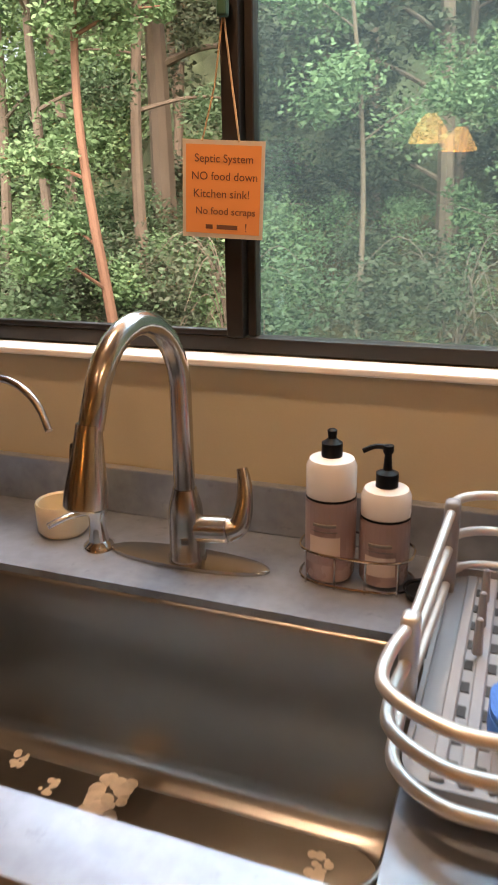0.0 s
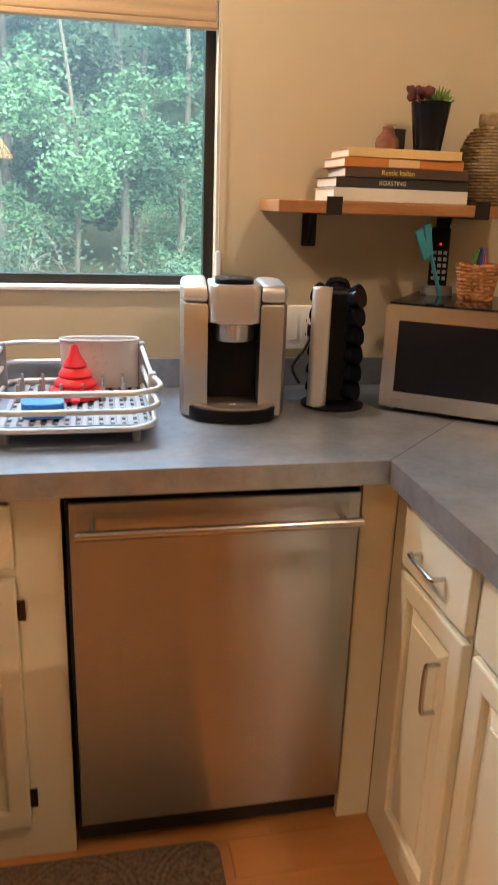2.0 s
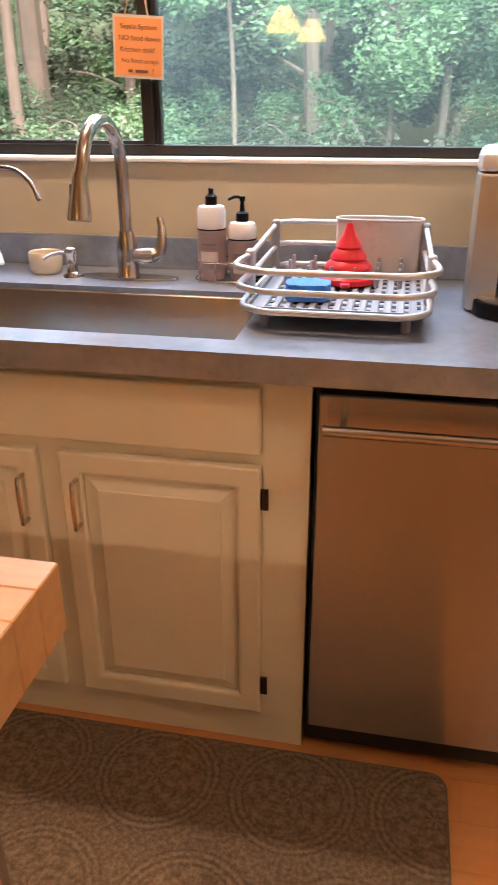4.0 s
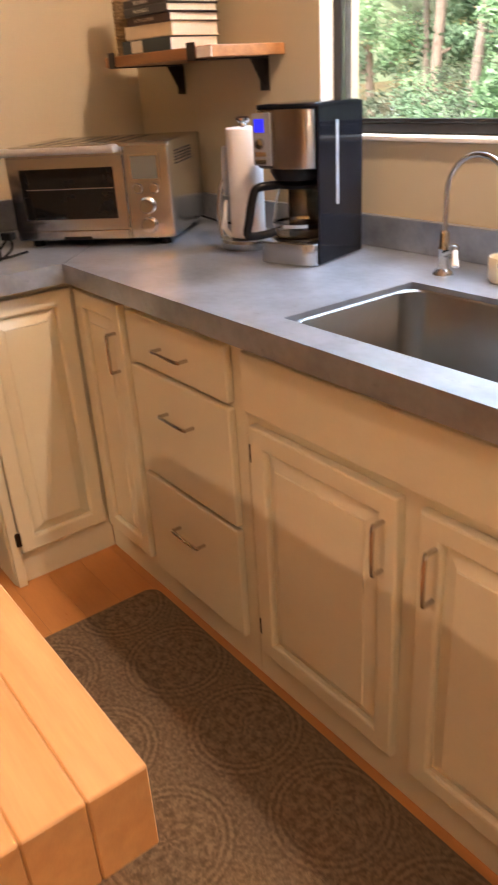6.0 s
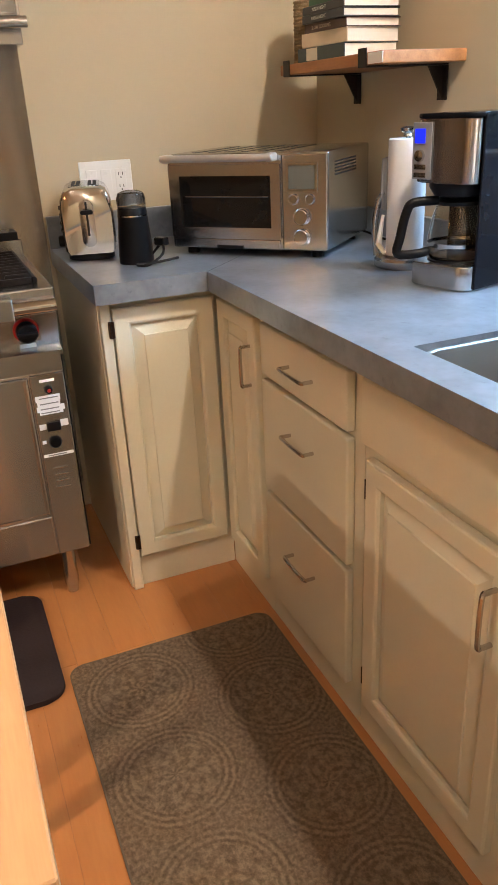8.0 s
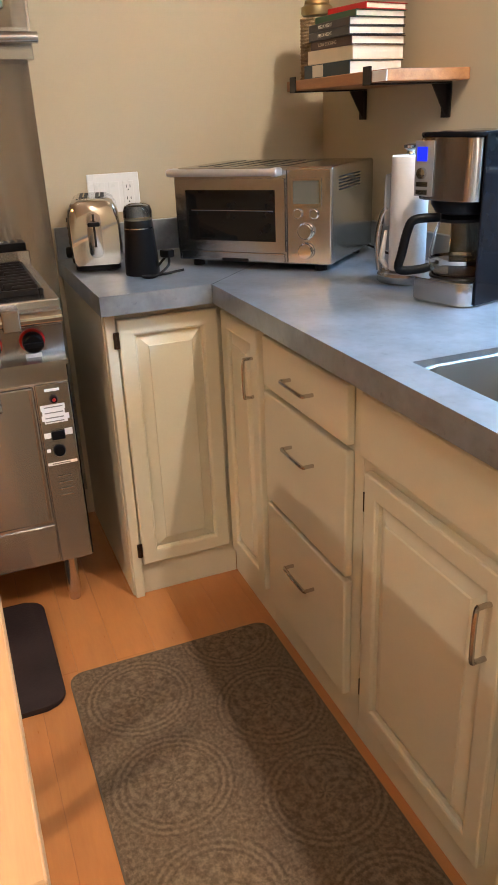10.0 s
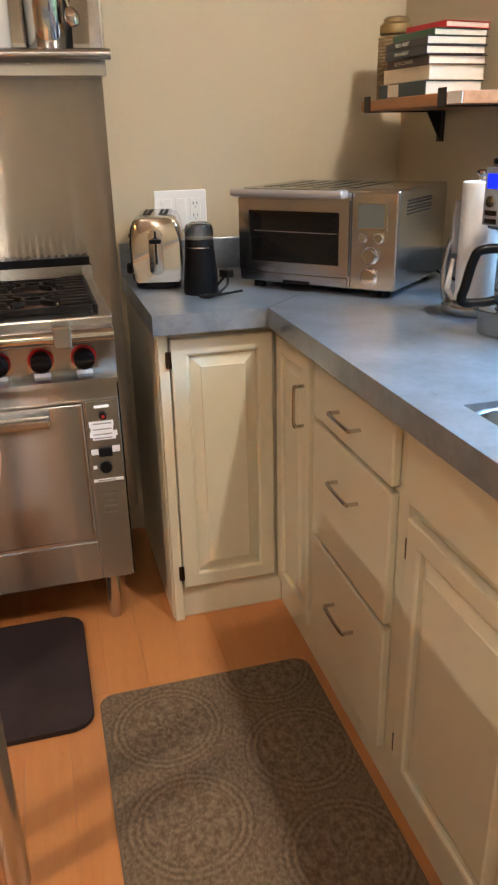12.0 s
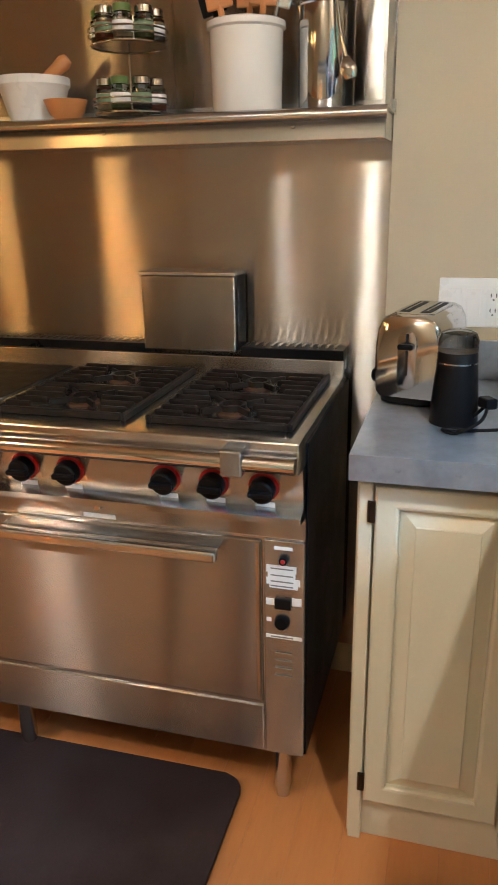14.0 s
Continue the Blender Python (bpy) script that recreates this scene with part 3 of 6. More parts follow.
for y in (-0.10, -0.78, RY0 + 0.07):
    for x in (-1.36, -1.78):
        b = rod((x, y, 0.03), (x, y, 0.166), 0.021, 18)
        rod((x, y, 0), (x, y, 0.032), 0.016, 18, bm=b, r1=0.020)
        part("leg", b, NICKEL, rg, "round steel leg", smooth=True)
# grates, each with fingers and two burner heads
BURNER = material("burner_cap", (0.10, 0.05, 0.025), 0.55, metal=0.5, var=0.4, scale=30, bump=0.2)


def grate(y0, y1):
    x0, x1 = -1.735, -1.30
    g = part("grate_pan", box(x0 - 0.004, x1 + 0.004, y0 - 0.004, y1 + 0.004, 0.9185, 0.9225, 0.001), IRON, rg, "black drip surface under the grate")
    b = bmesh.new()
    for q in ((x0, x1, y0, y0 + 0.012), (x0, x1, y1 - 0.012, y1), (x0, x0 + 0.012, y0 + 0.012, y1 - 0.012), (x1 - 0.012, x1, y0 + 0.012, y1 - 0.012), ((x0 + x1) / 2 - 0.006, (x0 + x1) / 2 + 0.006, y0 + 0.012, y1 - 0.012)):
        box(*q, 0.924, 0.940, 0.003, 1, bm=b)
    part("grate", b, IRON, g, "cast-iron grate")
    yc = (y0 + y1) / 2
    for cx in (x0 + 0.112, x1 - 0.112):
        for s in (-1, 1):
            for k in range(-2, 3):
                # fingers reaching in from both sides
                xx = cx + k * 0.041
                reach = 0.045 + 0.018 * abs(k)
                ya, yb = sorted((yc + s * reach, yc + s * (y1 - yc - 0.01)))
                part("grate_finger", box(xx - 0.005, xx + 0.005, ya, yb, 0.930, 0.946, 0.003, 1), IRON, g)
        for a in range(4):
            part("grate_finger", box(-0.004, 0.004, 0.024, 0.075, 0.930, 0.944, 0.002, 1, m=Matrix.Translation((cx, yc, 0)) @ pose(0, 0, 0, 0, 0, 45 + 90 * a)), IRON, g)
        circle = [(math.cos(t), math.sin(t)) for t in np.linspace(0, 2 * math.pi, 24, endpoint=False)]
        part("grate_ring", ring_plate([(cx + 0.03 * c, yc + 0.03 * d) for c, d in circle], [(cx + 0.022 * c, yc + 0.022 * d) for c, d in circle], 0.932, 0.944), IRON, g)
        part("burner", lathe([(0, 0.922), (0.036, 0.922), (0.036, 0.929), (0.026, 0.934), (0, 0.934)], 24, m=Matrix.Translation((cx, yc, 0))), BURNER, g, "rust-brown burner head", smooth=True)


for y1 in (-0.068, -0.415, -1.12):
    grate(y1 - 0.305, y1)
part("griddle", box(-1.735, -1.30, -1.075, -0.765, 0.919, 0.930, 0.003), IRON, rg, "dark iron griddle plate")
# vents and flue behind
for y0, y1 in ((-0.312, -0.046), (-1.52, -0.580)):
    v = part("vent", box(-1.866, -1.792, y0, y1, 0.93, 0.986, 0.002), BLACK, rg, "black enamel vent with slots")
    n = int((y1 - y0) / 0.021)
    b = bmesh.new()
    for k in range(n):
        y = y0 + 0.012 + k * (y1 - y0 - 0.02) / n
        box(-1.852, -1.806, y, y + 0.008, 0.9865, 0.990, m=None, bm=b)
    part("vent_slats", b, STEEL, v)
fl = part("flue_box", box(-1.862, -1.775, -0.572, -0.320, 0.975, 1.166, 0.003), STEEL_V, rg)
part("flue_cap", box(-1.864, -1.768, -0.576, -0.316, 1.1665, 1.176, 0.002), STEEL, fl)
part("flue_side", box(-1.855, -1.782, -0.3195, -0.3165, 0.98, 1.164), GLOSS_BLACK, fl)

# steel sheet and shelf on the wall behind the range
STEEL_PANEL = material("wall_steel_sheet", (0.52, 0.50, 0.47), 0.18, metal=1.0, var=0.04, scale=3, fine=60, rvar=0.012, stretch=(1, 1, 0.3))
brushed(STEEL_PANEL, 0.20, 0.86)
# a thin sheet, slightly buckled
PY, PZ = np.linspace(-1.75, 0.046, 180), np.linspace(0.10, 2.30, 60)
b = bmesh.new()
face = [[b.verts.new((XW + 0.0052 + 0.0006 * math.sin(y * 13.0 + 1.3 * math.sin(z * 3.4) + 0.6) + 0.0002 * math.sin(y * 27.0 - z * 3.1), y, z)) for z in PZ] for y in PY]
rear = [[b.verts.new((XW + 0.0005, y, z)) for z in (PZ[0], PZ[-1])] for y in (PY[0], PY[-1])]
for r0, r1 in zip(face, face[1:]):
    for k in range(len(PZ) - 1):
        b.faces.new((r0[k], r1[k], r1[k + 1], r0[k + 1]))
b.faces.new((rear[0][0], rear[0][1], rear[1][1], rear[1][0]))
b.faces.new((rear[0][0], *face[0], rear[0][1]))
b.faces.new((rear[1][1], *face[-1][::-1], rear[1][0]))
b.faces.new((rear[0][0], rear[1][0], *[r[0] for r in face[::-1]]))
b.faces.new((rear[0][1], *[r[-1] for r in face], rear[1][1]))
solid("wall_panel", b, STEEL_PANEL, "brushed stainless steel sheet covering the wall behind the range", "wall panel", smooth=True)
SHZ = 1.533
sh = thing("wall_shelf", "long stainless steel shelf above the range", "shelf")
b = box(XW + 0.0045, -1.665, -1.75, 0.052, SHZ - 0.004, SHZ, 0.001)
box(XW + 0.0045, XW + 0.007, -1.75, 0.052, SHZ + 0.0005, SHZ + 0.03, bm=b)
part("shelf_plate", b, STEEL, sh)
part("front_lip", tube([(-1.665, -1.75, SHZ - 0.014), (-1.665, 0.052, SHZ - 0.014)], 0.0145, 16), STEEL, sh, "rolled front lip", smooth=True)
part("under_channel", box(XW + 0.0045, -1.72, -1.74, 0.044, SHZ - 0.062, SHZ - 0.0045, 0.002), STEEL, sh)
for y in (-0.16, -0.62):
    part("screw", lathe([(0, 0), (0.007, 0), (0.005, 0.004), (0, 0.005)], 12, m=Matrix.Translation((-1.72, y, SHZ - 0.03)) @ pose(0, 0, 0, 0, 90, 0)), CHROME, sh, smooth=True)
part("shelf_bracket", box(XW + 0.0045, -1.70, 0.036, 0.043, SHZ + 0.0005, 1.95, 0.001), STEEL, sh, "upright steel end bracket")

# things on that shelf
CERAMIC = material("glazed_stoneware", (0.72, 0.68, 0.62), 0.16, var=0.03, rvar=0.05, coat=0.4)
WOOD_O = material("orange_wood", (0.52, 0.22, 0.07), 0.45, var=0.2, scale=8, fine=40, stretch=(1, 1, 0.2))
WOOD_D = material("dark_wood", (0.20, 0.085, 0.035), 0.45, var=0.3, scale=8)
MARBLE = material("white_marble", (0.74, 0.71, 0.66), 0.3, var=0.06, scale=10)
crock = thing("utensil_crock", "white glazed crock holding wooden utensils", "crock", (-1.745, -0.272, SHZ + 0.001))
part("pot", lathe([(0, 0), (0.074, 0), (0.078, 0.006), (0.082, 0.166), (0.088, 0.170), (0.088, 0.182), (0.083, 0.185), (0.077, 0.180), (0.072, 0.02), (0, 0.015)], 40), CERAMIC, crock, smooth=True)
for k, (dx, dy, lean, mt) in enumerate(((0.02, -0.03, -14, WOOD_O), (-0.02, 0.0, 4, WOOD_O), (0.02, 0.03, 12, WOOD_O), (-0.03, -0.035, -22, BLACK), (0.0, 0.045, 20, STEEL))):
    b = rod((0, 0, 0.0), (0, 0, 0.2), 0.007, 10)
    prism(round_rect(-0.03, 0.03, -0.005, 0.005, 0.004, 2), 0.19, 0.29, 0.003, bm=b, m=pose(0, 0, 0, 0, 0, 90))
    u = part("utensil", b, mt, crock)
    u.matrix_basis = Matrix.Translation((dx * 0.6, dy * 0.6, 0.022)) @ pose(0, 0, 0, -lean * 0.7, 4, 0)
canister = thing("steel_canister", "tall polished steel canister full of whisks and ladles", "canister", (-1.765, -0.095, SHZ + 0.001))
part("can", lathe([(0, 0), (0.060, 0), (0.062, 0.003), (0.062, 0.205), (0.065, 0.208), (0.062, 0.211), (0.059, 0.206), (0.058, 0.006), (0, 0.005)], 40), CHROME, canister, smooth=True)
for dx, dy, lean in ((0.01, -0.02, -10), (-0.015, 0.005, 3)):
    b = rod((0, 0, 0), (0, 0, 0.20), 0.006, 10)
    for k in range(7):
        a = math.pi * k / 7
        loop = [(0.034 * math.sin(t) * math.cos(a), 0.034 * math.sin(t) * math.sin(a), 0.20 + 0.06 * (1 - math.cos(t))) for t in np.linspace(0, 2 * math.pi, 15)]
        tube(loop[:-1], 0.0012, 5, closed=True, bm=b)
    w = part("whisk", b, CHROME, canister, "wire whisk", smooth=True)
    w.matrix_basis = Matrix.Translation((dx, dy, 0.01)) @ pose(0, 0, 0, -lean, 5, 0)
# a ladle hung over the rim, bowl downwards
b = tube(smooth_path([(0.065, 0.03, 0.26), (0.069, 0.032, 0.20), (0.071, 0.042, 0.14), (0.072, 0.058, 0.085)], 5), 0.004, 8, radii=None)
lathe([(0, 0), (0.013, 0.004), (0.019, 0.018), (0.018, 0.030), (0.010, 0.045), (0, 0.05)], 16, bm=b, m=Matrix.Translation((0.074, 0.066, 0.05)) @ pose(0, 0, 0, 16, 0, 0), ex=0.5)
part("ladle", b, CHROME, canister, "polished spoon hanging over the rim", smooth=True)
b = tube(smooth_path([(0.0, 0.03, 0.05), (0.01, 0.06, 0.22), (0.01, 0.10, 0.30), (0.01, 0.15, 0.33)], 5), 0.004, 8)
part("tongs", b, CHROME, canister, smooth=True)

GREEN_LID = material("green_spice", (0.10, 0.15, 0.03), 0.5, var=0.3)
JAR = glass("jar_glass", 0.02, (0.95, 0.97, 0.95))
LABEL_G = material("label_green", (0.16, 0.22, 0.12), 0.5, var=0.15)
rack = thing("spice_rack", "two-tier wire carousel with small spice jars", "spice rack", (-1.725, -0.545, SHZ + 0.001))
part("stem", rod((0, 0, 0.0), (0, 0, 0.30), 0.003, 8), CHROME, rack)
SPICE = [material("spice_%s" % n, c, 0.8, var=0.3, scale=30) for n, c in (("leaf", (0.09, 0.11, 0.03)), ("pale", (0.35, 0.28, 0.16)), ("red", (0.25, 0.06, 0.02)), ("dark", (0.05, 0.035, 0.02)))]
for tier, z in enumerate((0.012, 0.155)):
    for zz, rr in ((z - 0.006, 0.085), (z + 0.012, 0.09), (z + 0.024, 0.09)):
        part("wire_ring", tube([(rr * math.cos(t), rr * math.sin(t), zz) for t in np.linspace(0, 2 * math.pi, 32, endpoint=False)], 0.0022, 6, closed=True), CHROME, rack, smooth=True)
    part("tier_plate", lathe([(0, z - 0.006), (0.083, z - 0.006), (0.083, z - 0.003), (0, z - 0.003)], 28), CHROME, rack, smooth=True)
    for k in range(8):
        a = 2 * math.pi * (k + 0.3 * tier) / 8
        j = part("spice_jar", lathe([(0, 0), (0.020, 0), (0.022, 0.004), (0.022, 0.045), (0.018, 0.05), (0.018, 0.052), (0, 0.052)], 18), JAR, rack, smooth=True)
        j.location = (0.062 * math.cos(a), 0.062 * math.sin(a), z)
        part("spice", lathe([(0, 0.003), (0.0195, 0.003), (0.0195, 0.036), (0, 0.038)], 14), SPICE[(k * 3 + tier) % 4], j)
        part("lid", lathe([(0, 0.0525), (0.020, 0.0525), (0.020, 0.066), (0.018, 0.068), (0, 0.068)], 18), CHROME if k % 3 else GREEN_LID, j, smooth=True)
        part("jar_label", lathe([(0.0225, 0.012), (0.0225, 0.034)], 18), LABEL_G if k % 2 else PAPER, j)
bowl = thing("wooden_bowl", "small turned orange-brown wooden bowl", "bowl", (-1.705, -0.705, SHZ + 0.001))
part("bowl_body", lathe([(0, 0), (0.026, 0), (0.040, 0.012), (0.052, 0.042), (0.049, 0.042), (0.036, 0.014), (0, 0.008)], 32), WOOD_O, bowl, smooth=True)
mortar = thing("mortar", "white marble mortar with a wooden pestle", "mortar", (-1.755, -0.815, SHZ + 0.001))
part("mortar_bowl", lathe([(0, 0), (0.06, 0), (0.066, 0.02), (0.082, 0.075), (0.088, 0.082), (0.088, 0.10), (0.078, 0.10), (0.06, 0.03), (0, 0.02)], 40), MARBLE, mortar, smooth=True)
b = lathe([(0, 0), (0.019, 0.004), (0.02, 0.02), (0.013, 0.05), (0.015, 0.13), (0.018, 0.155), (0.012, 0.168), (0, 0.17)], 18)
pst = part("pestle", b, WOOD_O, mortar, "pale orange wooden pestle", smooth=True)
pst.matrix_basis = Matrix.Translation((0.03, -0.03, 0.035)) @ pose(0, 0, 0, -52, 0, 12)

# island
isl = thing("kitchen_island", "maple butcher-block island on round steel legs", "kitchen island")
IX0, IX1, IY0, IY1, IZ0, IZ1 = -0.62, 0.287, -0.69, -0.291, 0.838, 0.915
n = 9
for k in range(n):
    y0 = IY0 + (IY1 - IY0) * k / n
    part("stave", box(IX0, IX1, y0, y0 + (IY1 - IY0) / n - 0.0003, IZ0, IZ1, 0.0015, 1), MAPLE, isl)
for x in (IX0 + 0.08, IX1 - 0.085):
    for y in (IY0 + 0.07, IY1 - 0.085):
        lg = part("leg", rod((x, y, 0.0), (x, y, IZ0 - 0.001), 0.024, 18), STEEL, isl, smooth=True)
        part("collar", rod((x, y, IZ0 - 0.02), (x, y, IZ0 - 0.0005), 0.034, 18), STEEL, lg, smooth=True)


# rug with woven medallions
def rug_material():
    mt = material("rug_pile", (0.15, 0.115, 0.08), 0.95, var=0.25, scale=30, fine=300, bump=0.5, bump_scale=420)
    nt = mt.node_tree
    N, L = nt.nodes, nt.links
    bs = N["Principled BSDF"]

    def math_node(op, a, b_=None, c=None):
        nd = N.new("ShaderNodeMath")
        nd.operation = op
        for i, v in enumerate((a, b_, c)):
            if v is None:
                continue
            if isinstance(v, (int, float)):
                nd.inputs[i].default_value = v
            else:
                L.new(v, nd.inputs[i])
        return nd.outputs[0]

    sp = N.new("ShaderNodeSeparateXYZ")
    L.new(N["Texture Coordinate"].outputs["Object"], sp.inputs[0])
    P = 0.285
    # two staggered rows of medallions
    row = math_node("FLOOR", math_node("DIVIDE", math_node("ADD", sp.outputs["Y"], 5.0 * P + 0.175), P))
    x = math_node("ADD", sp.outputs["X"], math_node("ADD", math_node("MULTIPLY", row, 0.13), 10 * P + 0.06))
    fx = math_node("SUBTRACT", math_node("MODULO", x, P), P / 2)
    fy = math_node("SUBTRACT", math_node("MODULO", math_node("ADD", sp.outputs["Y"], 5.0 * P + 0.175), P), P / 2)
    r = math_node("SQRT", math_node("ADD", math_node("MULTIPLY", fx, fx), math_node("MULTIPLY", fy, fy)))
    a = math_node("ARCTAN2", fy, fx)
    rings = math_node("SINE", math_node("MULTIPLY", r, 420.0))
    outer = math_node("MULTIPLY", math_node("GREATER_THAN", r, 0.096), math_node("LESS_THAN", r, 0.134))
    rings = math_node("MULTIPLY", rings, math_node("MULTIPLY", outer, 0.55))
    petals = math_node("MULTIPLY", math_node("SINE", math_node("ADD", math_node("MULTIPLY", a, 8.0), math_node("MULTIPLY", r, 60.0))), math_node("SINE", math_node("MULTIPLY", r, 130.0)))
    petals = math_node("MULTIPLY", petals, math_node("MULTIPLY", math_node("LESS_THAN", r, 0.092), 0.6))
    lace = N.new("ShaderNodeTexNoise")
    lace.inputs["Scale"].default_value, lace.inputs["Detail"].default_value = 105, 2
    L.new(N["Texture Coordinate"].outputs["Object"], lace.inputs["Vector"])
    total = math_node("ADD", math_node("ADD", rings, petals), math_node("MULTIPLY", math_node("SUBTRACT", lace.outputs["Fac"], 0.5), 4.0))
    rg_ = N.new("ShaderNodeMapRange")
    rg_.inputs["From Min"].default_value, rg_.inputs["From Max"].default_value = -0.9, 0.9
    L.new(total, rg_.inputs["Value"])
    mx = N.new("ShaderNodeMix")
    mx.data_type = "RGBA"
    mx.inputs["A"].default_value, mx.inputs["B"].default_value = (0.088, 0.059, 0.036, 1), (0.200, 0.143, 0.092, 1)
    L.new(rg_.outputs["Result"], mx.inputs["Factor"])
    m2 = N.new("ShaderNodeMix")
    m2.data_type, m2.blend_type = "RGBA", "MULTIPLY"
    m2.inputs["Factor"].default_value = 1.0
    ramp = N.new("ShaderNodeMapRange")
    ramp.inputs["To Min"].default_value, ramp.inputs["To Max"].default_value = 0.55, 1.45
    pile = N.new("ShaderNodeTexNoise")
    pile.inputs["Scale"].default_value, pile.inputs["Detail"].default_value = 380, 2
    L.new(N["Texture Coordinate"].outputs["Object"], pile.inputs["Vector"])
    L.new(pile.outputs["Fac"], ramp.inputs["Value"])
    L.new(mx.outputs["Result"], m2.inputs["A"])
    L.new(ramp.outputs["Result"], m2.inputs["B"])
    L.new(m2.outputs["Result"], bs.inputs["Base Color"])
    return mt


rug = thing("kitchen_rug", "brown woven runner rug with round medallions", "rug")
part("woven_field", prism(round_rect(-1.0, 0.750, -0.178, 0.366, 0.035), 0.0005, 0.009, 0.002), rug_material(), rug)
o, i = round_rect(-1.004, 0.754, -0.182, 0.370, 0.039), round_rect(-0.999, 0.749, -0.177, 0.365, 0.034)
part("bound_edge", ring_plate(o, i, 0.0002, 0.0075), material("rug_binding", (0.13, 0.095, 0.065), 0.9, var=0.2, fine=200), rug)
MAT = material("rubber_mat_black", (0.034, 0.023, 0.025), 0.55, var=0.35, scale=10, fine=150, bump=0.25, rvar=0.15, alt=(0.048, 0.034, 0.037))
MAT.node_tree.nodes["Principled BSDF"].inputs["Specular IOR Level"].default_value = 0.15
solid("floor_mat", prism(round_rect(-1.372, -0.905, -1.55, -0.197, 0.05), 0.0, 0.015, 0.005), MAT, "black scuffed rubber floor mat before the range", "floor mat", kind="", smooth=True)

# things by the sink
fc = thing("faucet", "brushed nickel pull-down kitchen faucet with side lever", "faucet", (-0.056, 0.862, CZ))
part("deck_plate", prism([(0.122 * math.cos(t) if abs(math.cos(t)) > 0 else 0, 0.030 * math.sin(t)) for t in np.linspace(0, 2 * math.pi, 40, endpoint=False)], 0.0005, 0.006, 0.002), NICKEL, fc, smooth=True)
part("body", lathe([(0, 0.006), (0.027, 0.006), (0.027, 0.01), (0.0245, 0.014), (0.0245, 0.062), (0.023, 0.085), (0.0175, 0.105), (0.0165, 0.11), (0, 0.11)], 32), NICKEL, fc, smooth=True)
arc = [(0, 0, 0.105), (0, 0, 0.18), (0, 0, 0.255)]
R = 0.093
for k in range(1, 13):
    t = math.pi * k / 13
    arc.append((-0.014 * k / 13, -R * (1 - math.cos(t)), 0.255 + R * math.sin(t)))
arc += [(-0.015, -2 * R - 0.001, 0.262), (-0.017, -2 * R - 0.004, 0.248)]
part("spout", tube(arc, 0.0145, 20), NICKEL, fc, smooth=True)
hd = part("spray_head", lathe([(0, 0), (0.0225, 0), (0.025, 0.003), (0.0245, 0.018), (0.018, 0.062), (0.0152, 0.088), (0.0148, 0.095), (0, 0.095)], 28), NICKEL, fc, smooth=True)
hd.matrix_basis = Matrix.Translation((-0.022, -2 * R - 0.020, 0.160)) @ pose(0, 0, 0, -9, 2.5, 0)
part("spray_button", box(-0.021, -0.014, -0.006, 0.006, 0.045, 0.072, 0.003), BLACK, hd)
b = rod((0.015, 0, 0.052), (0.062, 0.004, 0.055), 0.019, 24, bevel=0.002)
lv = part("lever_hub", b, NICKEL, fc, smooth=True)
b = tube(smooth_path([(0.062, 0.004, 0.055), (0.075, 0.007, 0.062), (0.081, 0.012, 0.085), (0.080, 0.02, 0.115), (0.074, 0.026, 0.138)], 5), 0.008, 12, radii=[0.018 - 0.0105 * (k / 20) for k in range(21)])
part("lever", b, NICKEL, lv, "upright curved lever", smooth=True)
part("badge", box(0.002, 0.014, -0.0262, -0.0246, 0.036, 0.045, 0.001), CHROME, fc)

ff = thing("filter_faucet", "slim brushed nickel drinking-water faucet", "faucet", (-0.420, 0.862, CZ))
part("base", lathe([(0, 0), (0.022, 0), (0.021, 0.004), (0.012, 0.012), (0.011, 0.05), (0.013, 0.054), (0.010, 0.06), (0.010, 0.085), (0.007, 0.092), (0, 0.092)], 24), NICKEL, ff, smooth=True)
R2 = 0.08
pts = [(0, 0, 0.09), (0, 0, 0.13), (0, 0, 0.165)] + [(R2 * (1 - math.cos(math.pi * k / 14)), -0.012 * k / 14, 0.165 + R2 * 1.0 * math.sin(math.pi * k / 14)) for k in range(1, 14)] + [(0.163, -0.014, 0.176)]
part("spout", tube(pts, 0.0055, 12), NICKEL, ff, smooth=True)
b = rod((0.008, -0.006, 0.045), (0.038, -0.014, 0.058), 0.009, 14, bevel=0.002)
lathe([(0, 0), (0.011, 0.003), (0.011, 0.012), (0, 0.017)], 14, bm=b, m=Matrix.Translation((0.036, -0.014, 0.055)))
lv = part("valve", b, NICKEL, ff, smooth=True)
part("lever", rod((0.040, -0.015, 0.062), (0.055, -0.03, 0.028), 0.005, 10, r1=0.0075, bevel=0.001), PLASTIC_W, lv, "pale porcelain lever", smooth=True)

sd = thing("soap_dispenser", "small chrome countertop soap dispenser", "soap dispenser", (-0.198, 0.860, CZ))
part("base", lathe([(0, 0), (0.024, 0), (0.023, 0.005), (0.015, 0.012), (0.012, 0.03), (0.0125, 0.05), (0.016, 0.055), (0.016, 0.066), (0.011, 0.070), (0, 0.071)], 24), CHROME, sd, smooth=True)
part("nozzle", tube(smooth_path([(0, 0, 0.056), (-0.025, -0.03, 0.058), (-0.045, -0.056, 0.050)], 5), 0.0045, 10), CHROME, sd, smooth=True)
CREAMWARE = material("cream_ceramic", (0.66, 0.55, 0.38), 0.35, var=0.05, scale=8)
cup = thing("ceramic_cup", "small cream ceramic pot beside the faucet", "cup", (-0.280, 0.892, CZ))
part("pot", lathe([(0, 0), (0.033, 0), (0.039, 0.008), (0.040, 0.048), (0.0385, 0.051), (0.0355, 0.048), (0.034, 0.012), (0, 0.008)], 32), CREAMWARE, cup, smooth=True)

